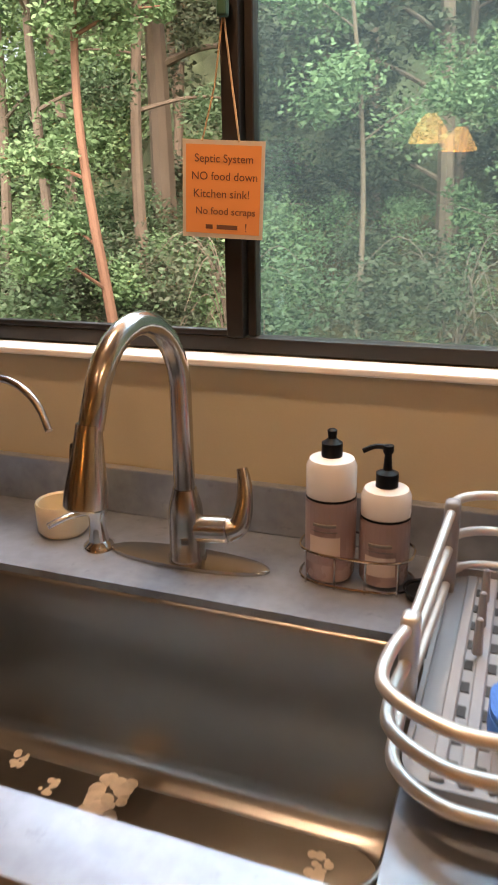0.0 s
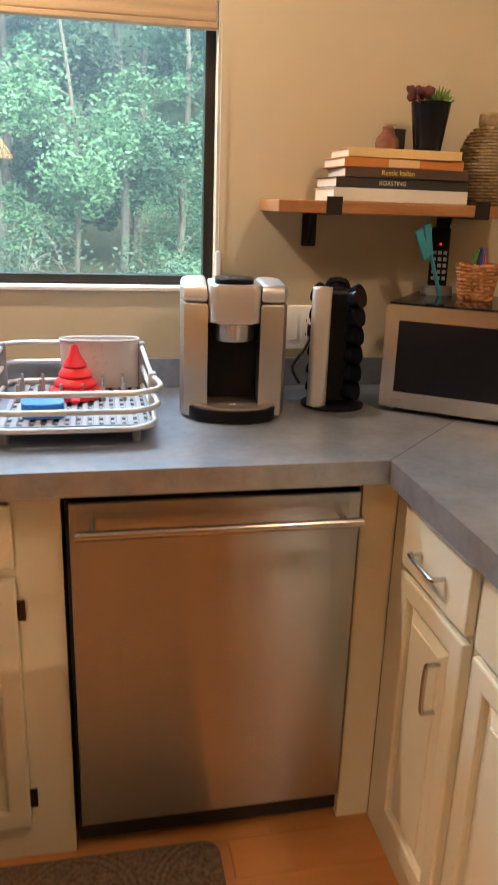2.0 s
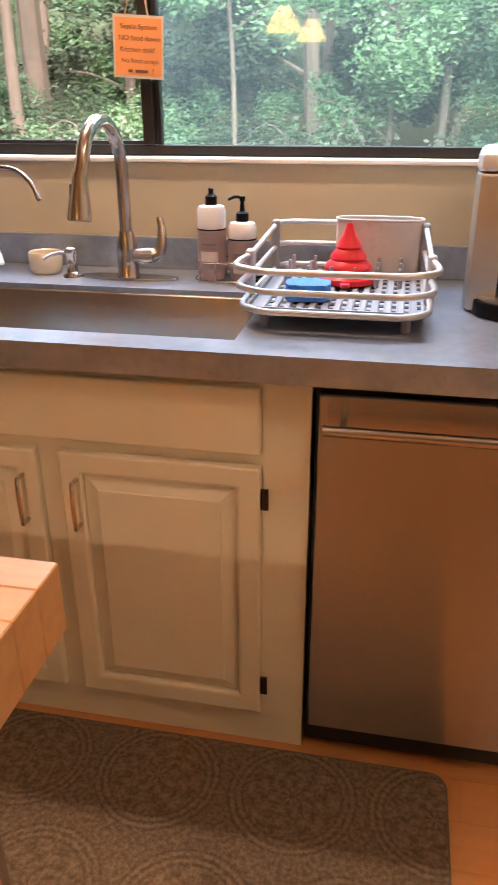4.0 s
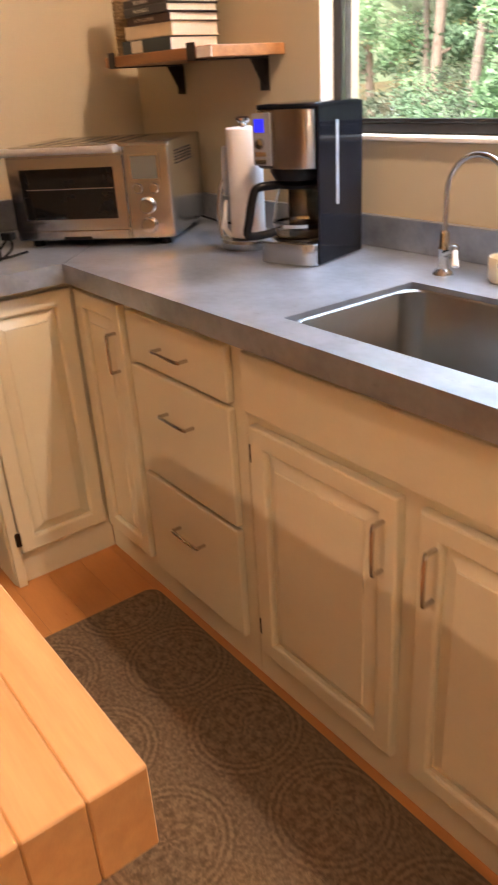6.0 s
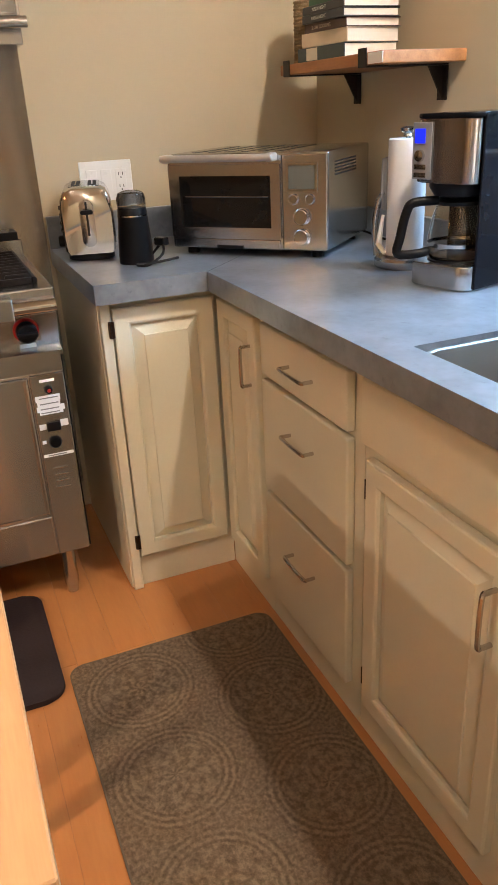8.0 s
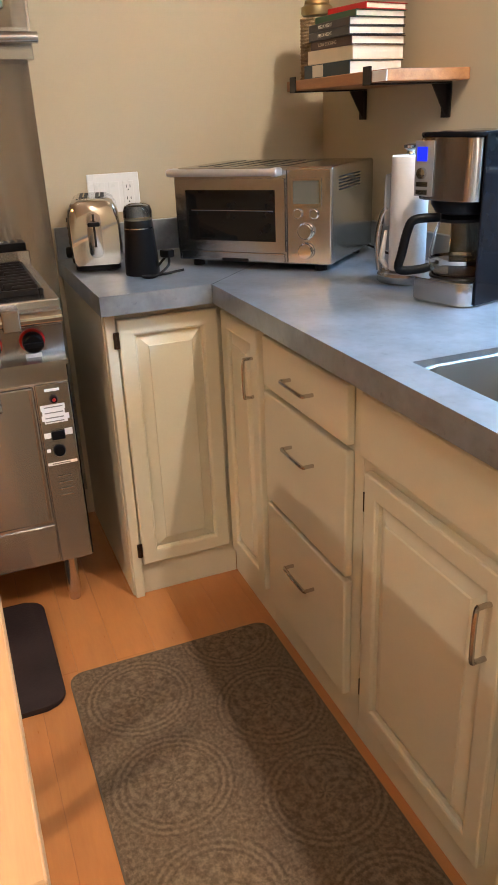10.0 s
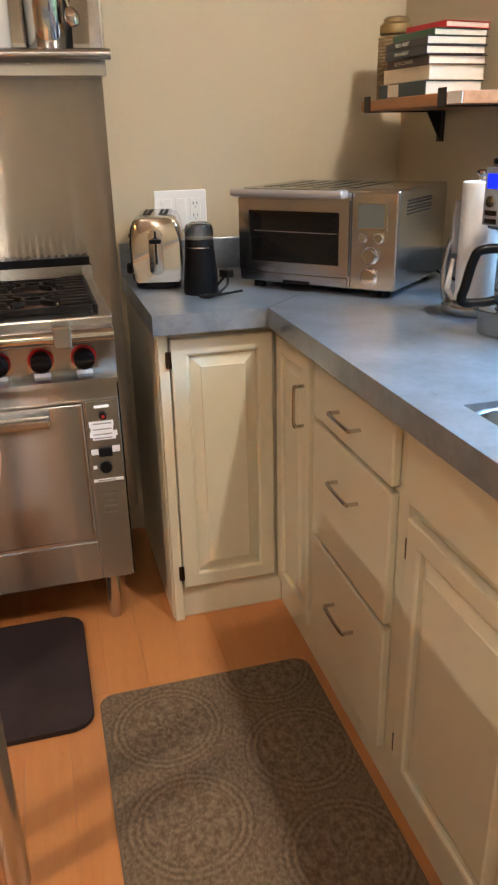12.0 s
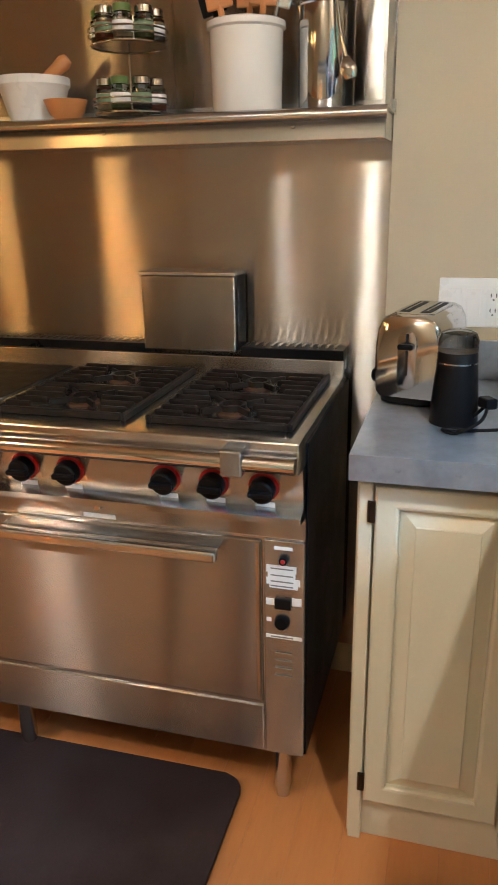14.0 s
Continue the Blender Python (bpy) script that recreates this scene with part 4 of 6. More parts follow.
# bottles in a wire caddy
MAUVE = material("mauve_soap", (0.42, 0.30, 0.29), 0.25, var=0.06, scale=14, coat=0.3)
LABELM = material("mauve_label", (0.33, 0.235, 0.23), 0.4, var=0.05)
LABELW = material("cream_label", (0.62, 0.52, 0.46), 0.5, var=0.05)
MILK = material("milky_plastic", (0.76, 0.74, 0.72), 0.25, var=0.02)
cad = thing("bottle_caddy", "low chrome wire caddy for two soap bottles", "caddy", (0.178, 0.890, CZ))
for z in (0.004, 0.046):
    o = [(0.075 * math.copysign(abs(math.cos(t)) ** 0.7, math.cos(t)), 0.042 * math.copysign(abs(math.sin(t)) ** 0.7, math.sin(t)), z) for t in np.linspace(0, 2 * math.pi, 40, endpoint=False)]
    part("wire_ring", tube(o, 0.0018, 6, closed=True), CHROME, cad, smooth=True)
for x, y in ((-0.06, -0.034), (-0.02, -0.041), (0.02, -0.041), (0.06, -0.034), (-0.06, 0.034), (0.06, 0.034), (0.0, 0.041)):
    part("wire_post", rod((x, y, 0.0), (x, y, 0.046), 0.0016, 6), CHROME, cad)


def bottle(at, r, body_h, milk_h, label, kind):
    bt = thing("soap_bottle", label, "bottle", at)
    part("body", lathe([(0, 0.004), (r * 0.9, 0.004), (r, 0.010), (r, body_h), (0, body_h)], 28), MAUVE, bt, smooth=True)
    part("shoulder", lathe([(r * 0.99, body_h), (r * 1.0, body_h + 0.002), (r * 1.0, body_h + milk_h - 0.012), (r * 0.88, body_h + milk_h - 0.003), (r * 0.5, body_h + milk_h), (0, body_h + milk_h)], 28), MILK, bt, smooth=True)
    lb = part("label", lathe([(r + 0.0006, 0.03), (r + 0.0006, body_h - 0.006)], 28), LABELM, bt)
    for z, h, w in ((body_h - 0.032, 0.010, 52), (body_h - 0.041, 0.0025, 60)):
        part("print_bar", tube([((r + 0.001) * math.sin(radians(a)), -(r + 0.001) * math.cos(radians(a)), z) for a in range(-w // 2, w // 2 + 1, 4)], h / 4, 4), INK, lb)
    b = bmesh.new()
    ring = [((r + 0.0014) * math.sin(radians(a)), -(r + 0.0014) * math.cos(radians(a))) for a in range(-36, 37, 6)]
    for (xa, ya), (xb, yb) in zip(ring, ring[1:]):
        b.faces.new([b.verts.new(p) for p in ((xa, ya, body_h - 0.075), (xb, yb, body_h - 0.075), (xb, yb, body_h - 0.048), (xa, ya, body_h - 0.048))])
    part("label_patch", b, LABELW, lb)
    part("band", lathe([(r + 0.0007, body_h - 0.002), (r + 0.0007, body_h + 0.0015)], 28), BLACK, bt)
    top = body_h + milk_h
    if kind == "cap":
        c = part("cap", lathe([(0, top), (0.0135, top), (0.0135, top + 0.018), (0.010, top + 0.02), (0.0055, top + 0.024), (0.0065, top + 0.034), (0.004, top + 0.036), (0, top + 0.036)], 20), BLACK, bt, "black flip cap", smooth=True)
    else:
        c = part("pump", lathe([(0, top), (0.0145, top), (0.0145, top + 0.018), (0.006, top + 0.022), (0.0045, top + 0.042), (0.007, top + 0.046), (0.007, top + 0.054), (0, top + 0.054)], 20), BLACK, bt, "black pump head", smooth=True)
        part("nozzle", tube(smooth_path([(0, 0, top + 0.051), (-0.016, -0.006, top + 0.053), (-0.03, -0.011, top + 0.047)], 4), 0.0035, 8), BLACK, c, smooth=True)


bottle((0.143, 0.885, CZ), 0.0325, 0.118, 0.052, "mauve dish soap bottle with black cap", "cap")
bottle((0.213, 0.894, CZ), 0.0320, 0.096, 0.038, "mauve hand soap bottle with black pump", "pump")

# suds in the sink
SUDS = material("soap_suds", (0.70, 0.62, 0.52), 0.8, var=0.1, scale=60, bump=0.4)
rng = random.Random(4)
for x, y, s, n_ in ((-0.115, 0.700, 0.034, 46), (-0.203, 0.690, 0.013, 12), (-0.275, 0.722, 0.016, 14), (0.185, 0.690, 0.018, 16)):
    b = bmesh.new()
    for k in range(n_):
        r = s * rng.uniform(0.12, 0.42)
        lathe([(0, 0), (r, 0.002), (r * 0.8, r * 0.35), (0, r * 0.5)], 12, bm=b, m=Matrix.Translation((x + rng.uniform(-s, s) * 0.7, y + rng.uniform(-s, s), 0.6244)))
    solid("soap_suds", b, SUDS, "patch of white soap suds in the sink", "suds", kind="", smooth=True)

# dish rack
RACK_G = material("aluminium_satin", (0.66, 0.64, 0.62), 0.38, metal=0.75, var=0.05, rvar=0.05)
GREY_P = material("grey_plastic", (0.25, 0.255, 0.27), 0.45, var=0.08)
dr = thing("dish_rack", "satin aluminium dish rack with grey plastic tray", "dish rack", (0.0, 0.0, CZ))
RX0, RX1 = 0.288, 0.632
for z in (0.040, 0.076, 0.112):
    e = 0.010 * (z - 0.04) / 0.07
    pts = [(RX0, 0.615, z), (RX0 - e, 0.56, z - 0.001), (RX0 + 0.006 - e, 0.515, z - 0.002), (RX0 + 0.045, 0.485, z - 0.003), (RX0 + 0.10, 0.481, z - 0.003), (RX1 - 0.10, 0.481, z - 0.003), (RX1 - 0.045, 0.485, z - 0.003), (RX1 - 0.006 + e, 0.515, z - 0.002), (RX1 + e, 0.56, z - 0.001), (RX1, 0.615, z)]
    part("front_rail", tube(smooth_path(pts, 6), 0.0062, 10), RACK_G, dr, smooth=True)
    zb = z + 0.024 * (z - 0.03) / 0.08
    pts = [(RX0 + 0.012, 0.835, zb), (RX0 + 0.016, 0.87, zb), (RX0 + 0.045, 0.893, zb), (RX0 + 0.10, 0.896, zb), (RX1 - 0.10, 0.896, zb), (RX1 - 0.045, 0.893, zb), (RX1 - 0.014, 0.87, zb), (RX1 - 0.01, 0.835, zb)]
    part("back_rail", tube(smooth_path(pts, 6), 0.0058, 10), RACK_G, dr, smooth=True)
    for xa, xb in ((RX0, RX0 + 0.012), (RX1, RX1 - 0.01)):
        part("side_rail", rod((xa, 0.612, z), (xb, 0.838, zb), 0.0052, 10), RACK_G, dr, smooth=True)
for x, y, top in ((RX0, 0.613, 0.124), (RX1, 0.613, 0.124), (RX0 + 0.012, 0.838, 0.148), (RX1 - 0.01, 0.838, 0.148)):
    part("post", box(x - 0.009, x + 0.009, y - 0.011, y + 0.011, 0.030, top, 0.006, 3), GREY_P if y > 0.7 else RACK_G, dr, smooth=True)
for x in (0.333, 0.592):
    for y in (0.52, 0.845):
        part("foot", rod((x, y, 0.0), (x, y, 0.032), 0.009, 14, bevel=0.002), GREY_P, dr, smooth=True)
tr = part("tray", prism(round_rect(0.298, 0.622, 0.497, 0.885, 0.03), 0.028, 0.033, 0.001), GREY_P, dr, "grey slotted plastic tray")
b = ring_plate(round_rect(0.298, 0.622, 0.497, 0.885, 0.03), round_rect(0.303, 0.617, 0.502, 0.880, 0.026), 0.033, 0.042)
part("tray_rim", b, GREY_P, tr)
DARKSLOT = material("drain_slot", (0.02, 0.02, 0.022), 0.7, var=0.2)
for k in range(13):
    x = 0.322 + k * 0.023
    part("tray_rib", box(x, x + 0.012, 0.512, 0.87, 0.0332, 0.0385, 0.0015, 1), GREY_P, tr)
    b = bmesh.new()
    for q in range(9):
        y = 0.525 + q * 0.038
        box(x + 0.0125, x + 0.0205, y, y + 0.016, 0.0331, 0.0342, bm=b)
    part("drain_slots", b, DARKSLOT, tr)
for k in range(6):
    for q in range(3):
        x, y = 0.345 + k * 0.046, 0.70 + q * 0.055
        part("plate_peg", rod((x, y, 0.038), (x, y + 0.004, 0.078), 0.0055, 8, r1=0.004, bevel=0.0015), GREY_P, tr, smooth=True)
TRANS = material("grey_cup_plastic", (0.50, 0.46, 0.43), 0.3, var=0.04)
cc = thing("cutlery_cup", "grey oval plastic cutlery cup standing in the rack", "cutlery holder", (0.524, 0.846, CZ + 0.040))
o = [(0.092 * math.copysign(abs(math.cos(t)) ** 0.6, math.cos(t)), 0.030 * math.copysign(abs(math.sin(t)) ** 0.8, math.sin(t))) for t in np.linspace(0, 2 * math.pi, 40, endpoint=False)]
i = [(x * 0.97, y * 0.92) for x, y in o]
b = ring_plate(o, i, 0.0, 0.113)
prism(i, 0.0, 0.003, bm=b)
part("cup_body", b, TRANS, cc, smooth=True)
part("cup_rim", tube([(x, y, 0.113) for x, y in o], 0.0028, 8, closed=True), TRANS, cc, smooth=True)
RED_S = material("red_silicone", (0.62, 0.012, 0.02), 0.38, var=0.06)
fn = thing("silicone_funnel", "red collapsible silicone funnel standing upside down", "funnel", (0.468, 0.745, CZ + 0.040))
part("cone", lathe([(0.058, 0.0), (0.061, 0.002), (0.061, 0.012), (0.055, 0.018), (0.047, 0.026), (0.049, 0.030), (0.047, 0.036), (0.036, 0.046), (0.038, 0.050), (0.036, 0.056), (0.025, 0.068), (0.027, 0.072), (0.024, 0.078), (0.014, 0.094), (0.009, 0.108), (0.006, 0.118), (0.004, 0.118), (0.007, 0.105), (0.05, 0.012), (0.056, 0.002), (0.058, 0.0)], 36), RED_S, fn, smooth=True)
part("hang_tab", prism(round_rect(-0.009, 0.009, -0.08, -0.056, 0.007), 0.002, 0.010, 0.002), RED_S, fn)
SPONGE = material("blue_sponge", (0.035, 0.20, 0.62), 0.85, var=0.25, scale=50, fine=250, bump=0.6)
sg = thing("sponge", "bright blue wavy kitchen sponge in the dish rack", "sponge", (0.405, 0.588, CZ + 0.0395), 4)
o = [(0.043 * math.copysign(abs(math.cos(t)) ** 0.55, math.cos(t)), 0.033 * math.copysign(abs(math.sin(t)) ** 0.55, math.sin(t)) * (1 + 0.05 * math.cos(8 * t))) for t in np.linspace(0, 2 * math.pi, 48, endpoint=False)]
part("foam", prism(o, 0.0, 0.024, 0.003), SPONGE, sg, smooth=True)
part("scrub_layer", prism([(x * 0.99, y * 0.99) for x, y in o], 0.0242, 0.031, 0.002), SPONGE, sg)
st = thing("sink_strainer", "small metal sink strainer behind the rack", "strainer", (0.272, 0.865, CZ))
part("basket", lathe([(0, 0), (0.022, 0), (0.025, 0.012), (0.028, 0.013), (0.026, 0.010), (0, 0.006)], 20), BLACK, st, smooth=True)

# hanging note
NOTE = material("orange_card", (0.80, 0.30, 0.10), 0.7, var=0.04, scale=10)
FILM = material("laminate_edge", (0.62, 0.52, 0.42), 0.15, var=0.03)
nt_ = thing("hanging_note", "orange laminated note hung by string from the window", "sign", (-0.048, 1.012, 1.472))
nt_.matrix_basis = Matrix.Translation((-0.048, 1.012, 1.472)) @ pose(0, 0, 0, 4, 3.5, 8)
part("laminate", box(-0.058, 0.058, 0.0, 0.001, -0.127, 0.002), FILM, nt_)
cd = part("card", box(-0.053, 0.053, -0.0006, -0.0001, -0.121, -0.004), NOTE, nt_)
INKB = material("dark_marker", (0.16, 0.06, 0.03), 0.7, var=0.1)
for x, z, words, s in ((0.001, -0.022, "Septic System", 0.0150), (0.002, -0.045, "NO food down", 0.0150), (-0.002, -0.068, "Kitchen sink!", 0.0155), (0.004, -0.091, "No food scraps", 0.0138), (0.034, -0.112, "!", 0.0165)):
    letters(words, s, cd, INKB, Matrix.Translation((x, -0.0008, z)) @ pose(0, 0, 0, 90, 0, 0), 0.0002)
for z, x0, x1 in ((-0.112, -0.024, -0.014), (-0.112, -0.008, 0.022)):
    part("writing_bar", box(x0, x1, -0.0012, -0.0007, z - 0.003, z + 0.003), INKB, cd)
STRING = material("twine", (0.42, 0.26, 0.14), 0.85, var=0.2)
part("string", tube([(-0.03, 0.0, 0.0), (-0.018, 0.018, 0.07), (-0.010, 0.024, 0.155)], 0.0014, 6), STRING, nt_)
part("string", tube([(0.022, 0.0, 0.0), (0.006, 0.018, 0.07), (-0.009, 0.024, 0.155)], 0.0017, 6), STRING, nt_)
part("clip", box(-0.017, -0.002, 0.014, 0.030, 0.15, 0.185, 0.004), material("dark_green_clip", (0.02, 0.07, 0.04), 0.5), nt_, "dark green clip")

# woven shade and its chain
SHADE = material("woven_shade", (0.42, 0.30, 0.18), 0.8, var=0.25, scale=8, fine=150, bump=0.5, stretch=(0.3, 1, 8))
bl = thing("window_shade", "tan woven shade drawn up to the window's top", "blind")
for k in range(5):
    part("shade_fold", box(WX0 + 0.012, WX1 - 0.004, 1.003 + 0.004 * (k % 2), 1.022 + 0.004 * (k % 2), 1.79 + 0.052 * k, 1.84 + 0.052 * k, 0.004), SHADE, bl)
part("hem", box(WX0 + 0.01, WX1 - 0.002, 1.000, 1.028, 1.776, 1.7895, 0.003), SHADE, bl)
b = bmesh.new()
for k in range(110):
    lathe([(0, -0.002), (0.0018, 0), (0, 0.002)], 5, bm=b, m=Matrix.Translation((WX1 + 0.006, YN - 0.008, 1.26 + 0.0048 * k)))
part("bead_chain", b, PLASTIC_W, bl)
part("chain_tensioner", box(WX1 + 0.0, WX1 + 0.013, YN - 0.014, YN - 0.002, 1.205, 1.268, 0.003), PLASTIC_W, bl, "white chain tensioner")

# outlets
def outlet(at, rz, gangs):
    w = 0.045 * gangs + 0.03
    ob = thing("wall_outlet", "white plastic %s-gang outlet plate on the wall" % ("three" if gangs == 3 else "two"), "outlet", at, rz)
    part("plate", box(-w / 2, w / 2, -0.006, -0.0005, -0.059, 0.059, 0.003), PLASTIC_W, ob)
    for g in range(gangs):
        x = (g - (gangs - 1) / 2) * 0.046
        f = part("insert", box(x - 0.0165, x + 0.0165, -0.0085, -0.006, -0.034, 0.034, 0.001), PLASTIC_W, ob)
        if g == gangs - 1:
            for z in (-0.018, 0.018):
                for dx in (-0.006, 0.006):
                    part("slot", box(x + dx - 0.001, x + dx + 0.001, -0.0089, -0.0084, z - 0.004, z + 0.005), DARK, f)
                part("slot", rod((x, -0.0084, z - 0.010), (x, -0.0089, z - 0.010), 0.0022, 8), DARK, f)
    return ob


outlet((XW, 0.256, 1.102), 90, 3)
o2 = outlet((1.055, YN, 1.072), 0, 2)

# toaster oven
to = thing("toaster_oven", "brushed steel countertop oven with dark glass door", "toaster oven", (-1.357, 0.512, CZ), 42.7)
W2, D, Z0, Z1 = 0.232, 0.375, 0.020, 0.268
part("body", box(-W2, W2, 0.012, D, Z0, Z1, 0.008, 3), STEEL, to, smooth=True)
part("front_panel", box(-W2, W2, 0.0, 0.0115, Z0, Z1 - 0.004, 0.004), STEEL, to)
dor = part("door", ring_plate([(-0.226, 0.052), (0.105, 0.052), (0.105, 0.240), (-0.226, 0.240)], [(-0.193, 0.078), (0.078, 0.078), (0.078, 0.212), (-0.193, 0.212)], -0.010, 0.0, m=pose(0, 0, 0, 90, 0, 0) @ Matrix.Diagonal((1, 1, 1, 1))), STEEL, to)
dor.location.y = -0.0105
DGLASS = material("dark_oven_glass", (0.008, 0.008, 0.008), 0.05, var=0.2, rvar=0.02)
DGLASS.node_tree.nodes["Principled BSDF"].inputs["Specular IOR Level"].default_value = 0.3
pn = part("door_glass", box(-0.195, 0.080, -0.005, -0.002, 0.076, 0.214), DGLASS, to, "dark reflective glass")
part("rack_wire", rod((-0.18, -0.0056, 0.158), (0.07, -0.0056, 0.158), 0.0012, 6), CHROME, to, "pale wire rack")
hb = part("handle", rod((-0.232, -0.036, 0.258), (0.098, -0.036, 0.258), 0.0095, 16, bevel=0.002), RACK_G, to, "thick satin bar handle", smooth=True)
for x in (-0.22, 0.086):
    part("handle_end", box(x - 0.012, x + 0.012, -0.036, -0.001, 0.247, 0.268, 0.005), RACK_G, hb)
part("screen", box(0.126, 0.200, -0.0025, 0.0, 0.176, 0.236, 0.001), material("lcd_grey", (0.13, 0.13, 0.11), 0.15, var=0.05), to, "grey display")
part("screen_frame", ring_plate([(0.121, 0.171), (0.205, 0.171), (0.205, 0.241), (0.121, 0.241)], [(0.127, 0.177), (0.199, 0.177), (0.199, 0.235), (0.127, 0.235)], 0.0, 0.004, m=pose(0, 0, 0, 90, 0, 0)), CHROME, to)
for x, z, r in ((0.140, 0.152, 0.012), (0.185, 0.152, 0.012), (0.163, 0.108, 0.020), (0.163, 0.056, 0.020)):
    k = part("knob", lathe([(0, 0), (r * 1.12, 0), (r * 1.12, 0.003), (r, 0.005), (r, 0.014 if r > 0.015 else 0.006), (r * 0.9, 0.016 if r > 0.015 else 0.007), (0, 0.016 if r > 0.015 else 0.007)], 26), CHROME, to, "chrome dial", smooth=True)
    k.matrix_basis = Matrix.Translation((x, -0.001, z)) @ pose(0, 0, 0, 90, 0, 0)
part("panel_seam", box(0.107, 0.109, -0.0015, 0.0, Z0 + 0.004, Z1 - 0.008), DARK, to)
part("crumb_tray", box(-0.222, 0.10, -0.004, -0.0005, 0.022, 0.046, 0.002), STEEL, to)
part("tray_pull", box(-0.09, -0.01, -0.006, -0.0042, 0.021, 0.030), BLACK, to)
for k in range(6):
    part("top_groove", box(-0.18 + 0.05 * k, -0.16 + 0.05 * k, 0.05, D - 0.05, Z1 + 0.0002, Z1 + 0.002, 0.0006, 1), STEEL, to)
for k in range(5):
    part("side_vent", box(W2 - 0.0005, W2 + 0.0015, 0.06, 0.24, 0.205 + 0.008 * k, 0.209 + 0.008 * k), DARK, to)
for x in (-0.19, 0.19):
    for y in (0.04, 0.33):
        part("foot", rod((x, y, 0), (x, y, 0.021), 0.017, 12), BLACK, to)
part("power_cord", tube(smooth_path([(0.15, 0.376, 0.05), (0.19, 0.40, 0.02), (0.26, 0.36, 0.006), (0.31, 0.30, 0.005), (0.36, 0.31, 0.006), (0.40, 0.26, 0.03)], 6), 0.0035, 8), BLACK, to, "black power cord", smooth=True)

# toaster
tst = thing("toaster", "polished steel two-slice toaster", "toaster", (-1.690, 0.150, CZ), 78)
b = bmesh.new()
sec = [(0.062, 0.020), (0.070, 0.030), (0.0735, 0.07), (0.0735, 0.13), (0.069, 0.168), (0.058, 0.190), (0.040, 0.198)]
outline = [(x, z) for x, z in sec] + [(-x, z) for x, z in reversed(sec)]
ys = [(-0.128, 0.90), (-0.124, 0.96), (-0.11, 1.0), (0.11, 1.0), (0.124, 0.96), (0.128, 0.90)]
rings = [[b.verts.new((x * s, y, 0.02 + (z - 0.02) * (0.5 + 0.5 * s))) for x, z in outline] for y, s in ys]
for a, c in zip(rings, rings[1:]):
    for k in range(len(outline)):
        j = (k + 1) % len(outline)
        b.faces.new((a[k], a[j], c[j], c[k]))
b.faces.new(rings[0])
b.faces.new(rings[-1][::-1])
part("shell", b, CHROME, tst, smooth=True)
part("base", prism(round_rect(-0.064, 0.064, -0.122, 0.122, 0.03), 0.004, 0.021, 0.003), BLACK, tst, smooth=True)
for x in (-0.023, 0.023):
    part("slot", box(x - 0.013, x + 0.013, -0.085, 0.085, 0.190, 0.2005, 0.003), DARK, tst)
    part("slot_guard", box(x - 0.002, x + 0.002, -0.07, 0.07, 0.196, 0.2015), NICKEL, tst)
part("top_plate", prism(round_rect(-0.043, 0.043, -0.105, 0.105, 0.02), 0.1965, 0.1995), STEEL, tst)
part("lever_channel", prism(round_rect(-0.020, 0.020, 0.04, 0.165, 0.019), 0.0, 0.004, 0.001, m=Matrix.Translation((0, -0.1255, 0)) @ pose(0, 0, 0, 90, 0, 0)), NICKEL, tst, smooth=True)
part("lever_slot", box(-0.003, 0.003, -0.1305, -0.129, 0.07, 0.16), DARK, tst)
part("lever", box(-0.017, 0.017, -0.150, -0.1305, 0.128, 0.140, 0.004), BLACK, tst)
kb = part("browning_knob", lathe([(0, 0), (0.016, 0), (0.016, 0.012), (0.013, 0.016), (0, 0.016)], 18), BLACK, tst, smooth=True)
kb.matrix_basis = Matrix.Translation((-0.071, -0.085, 0.055)) @ pose(0, 0, 0, 0, -90, 0)
for z in (0.085, 0.105, 0.125, 0.145):
    part("button", rod((-0.071, -0.088, z), (-0.076, -0.088, z), 0.006, 10), BLACK, tst)

# coffee grinder
gr = thing("coffee_grinder", "black coffee grinder with a clear lid", "coffee grinder", (-1.472, 0.228, CZ), 30)
part("body", lathe([(0, 0), (0.047, 0), (0.048, 0.006), (0.046, 0.05), (0.041, 0.11), (0.039, 0.142), (0.037, 0.146), (0, 0.146)], 32), BLACK, gr, smooth=True)
part("band", lathe([(0.0405, 0.124), (0.0405, 0.127)], 32), CHROME, gr)
part("lid", lathe([(0.039, 0.147), (0.039, 0.170), (0.034, 0.183), (0.02, 0.189), (0, 0.190)], 28), glass("clear_plastic", 0.05, (0.9, 0.88, 0.86)), gr, "clear plastic lid", smooth=True)
part("power_cord", tube(smooth_path([(0.04, 0.02, 0.02), (0.07, 0.03, 0.05), (0.10, 0.0, 0.03), (0.085, -0.04, 0.006), (0.05, -0.05, 0.005), (0.08, 0.0, 0.006), (0.11, 0.05, 0.012)], 6), 0.0035, 8), BLACK, gr, smooth=True)
part("plug", box(0.05, 0.085, 0.02, 0.045, 0.045, 0.066, 0.004), BLACK, gr)

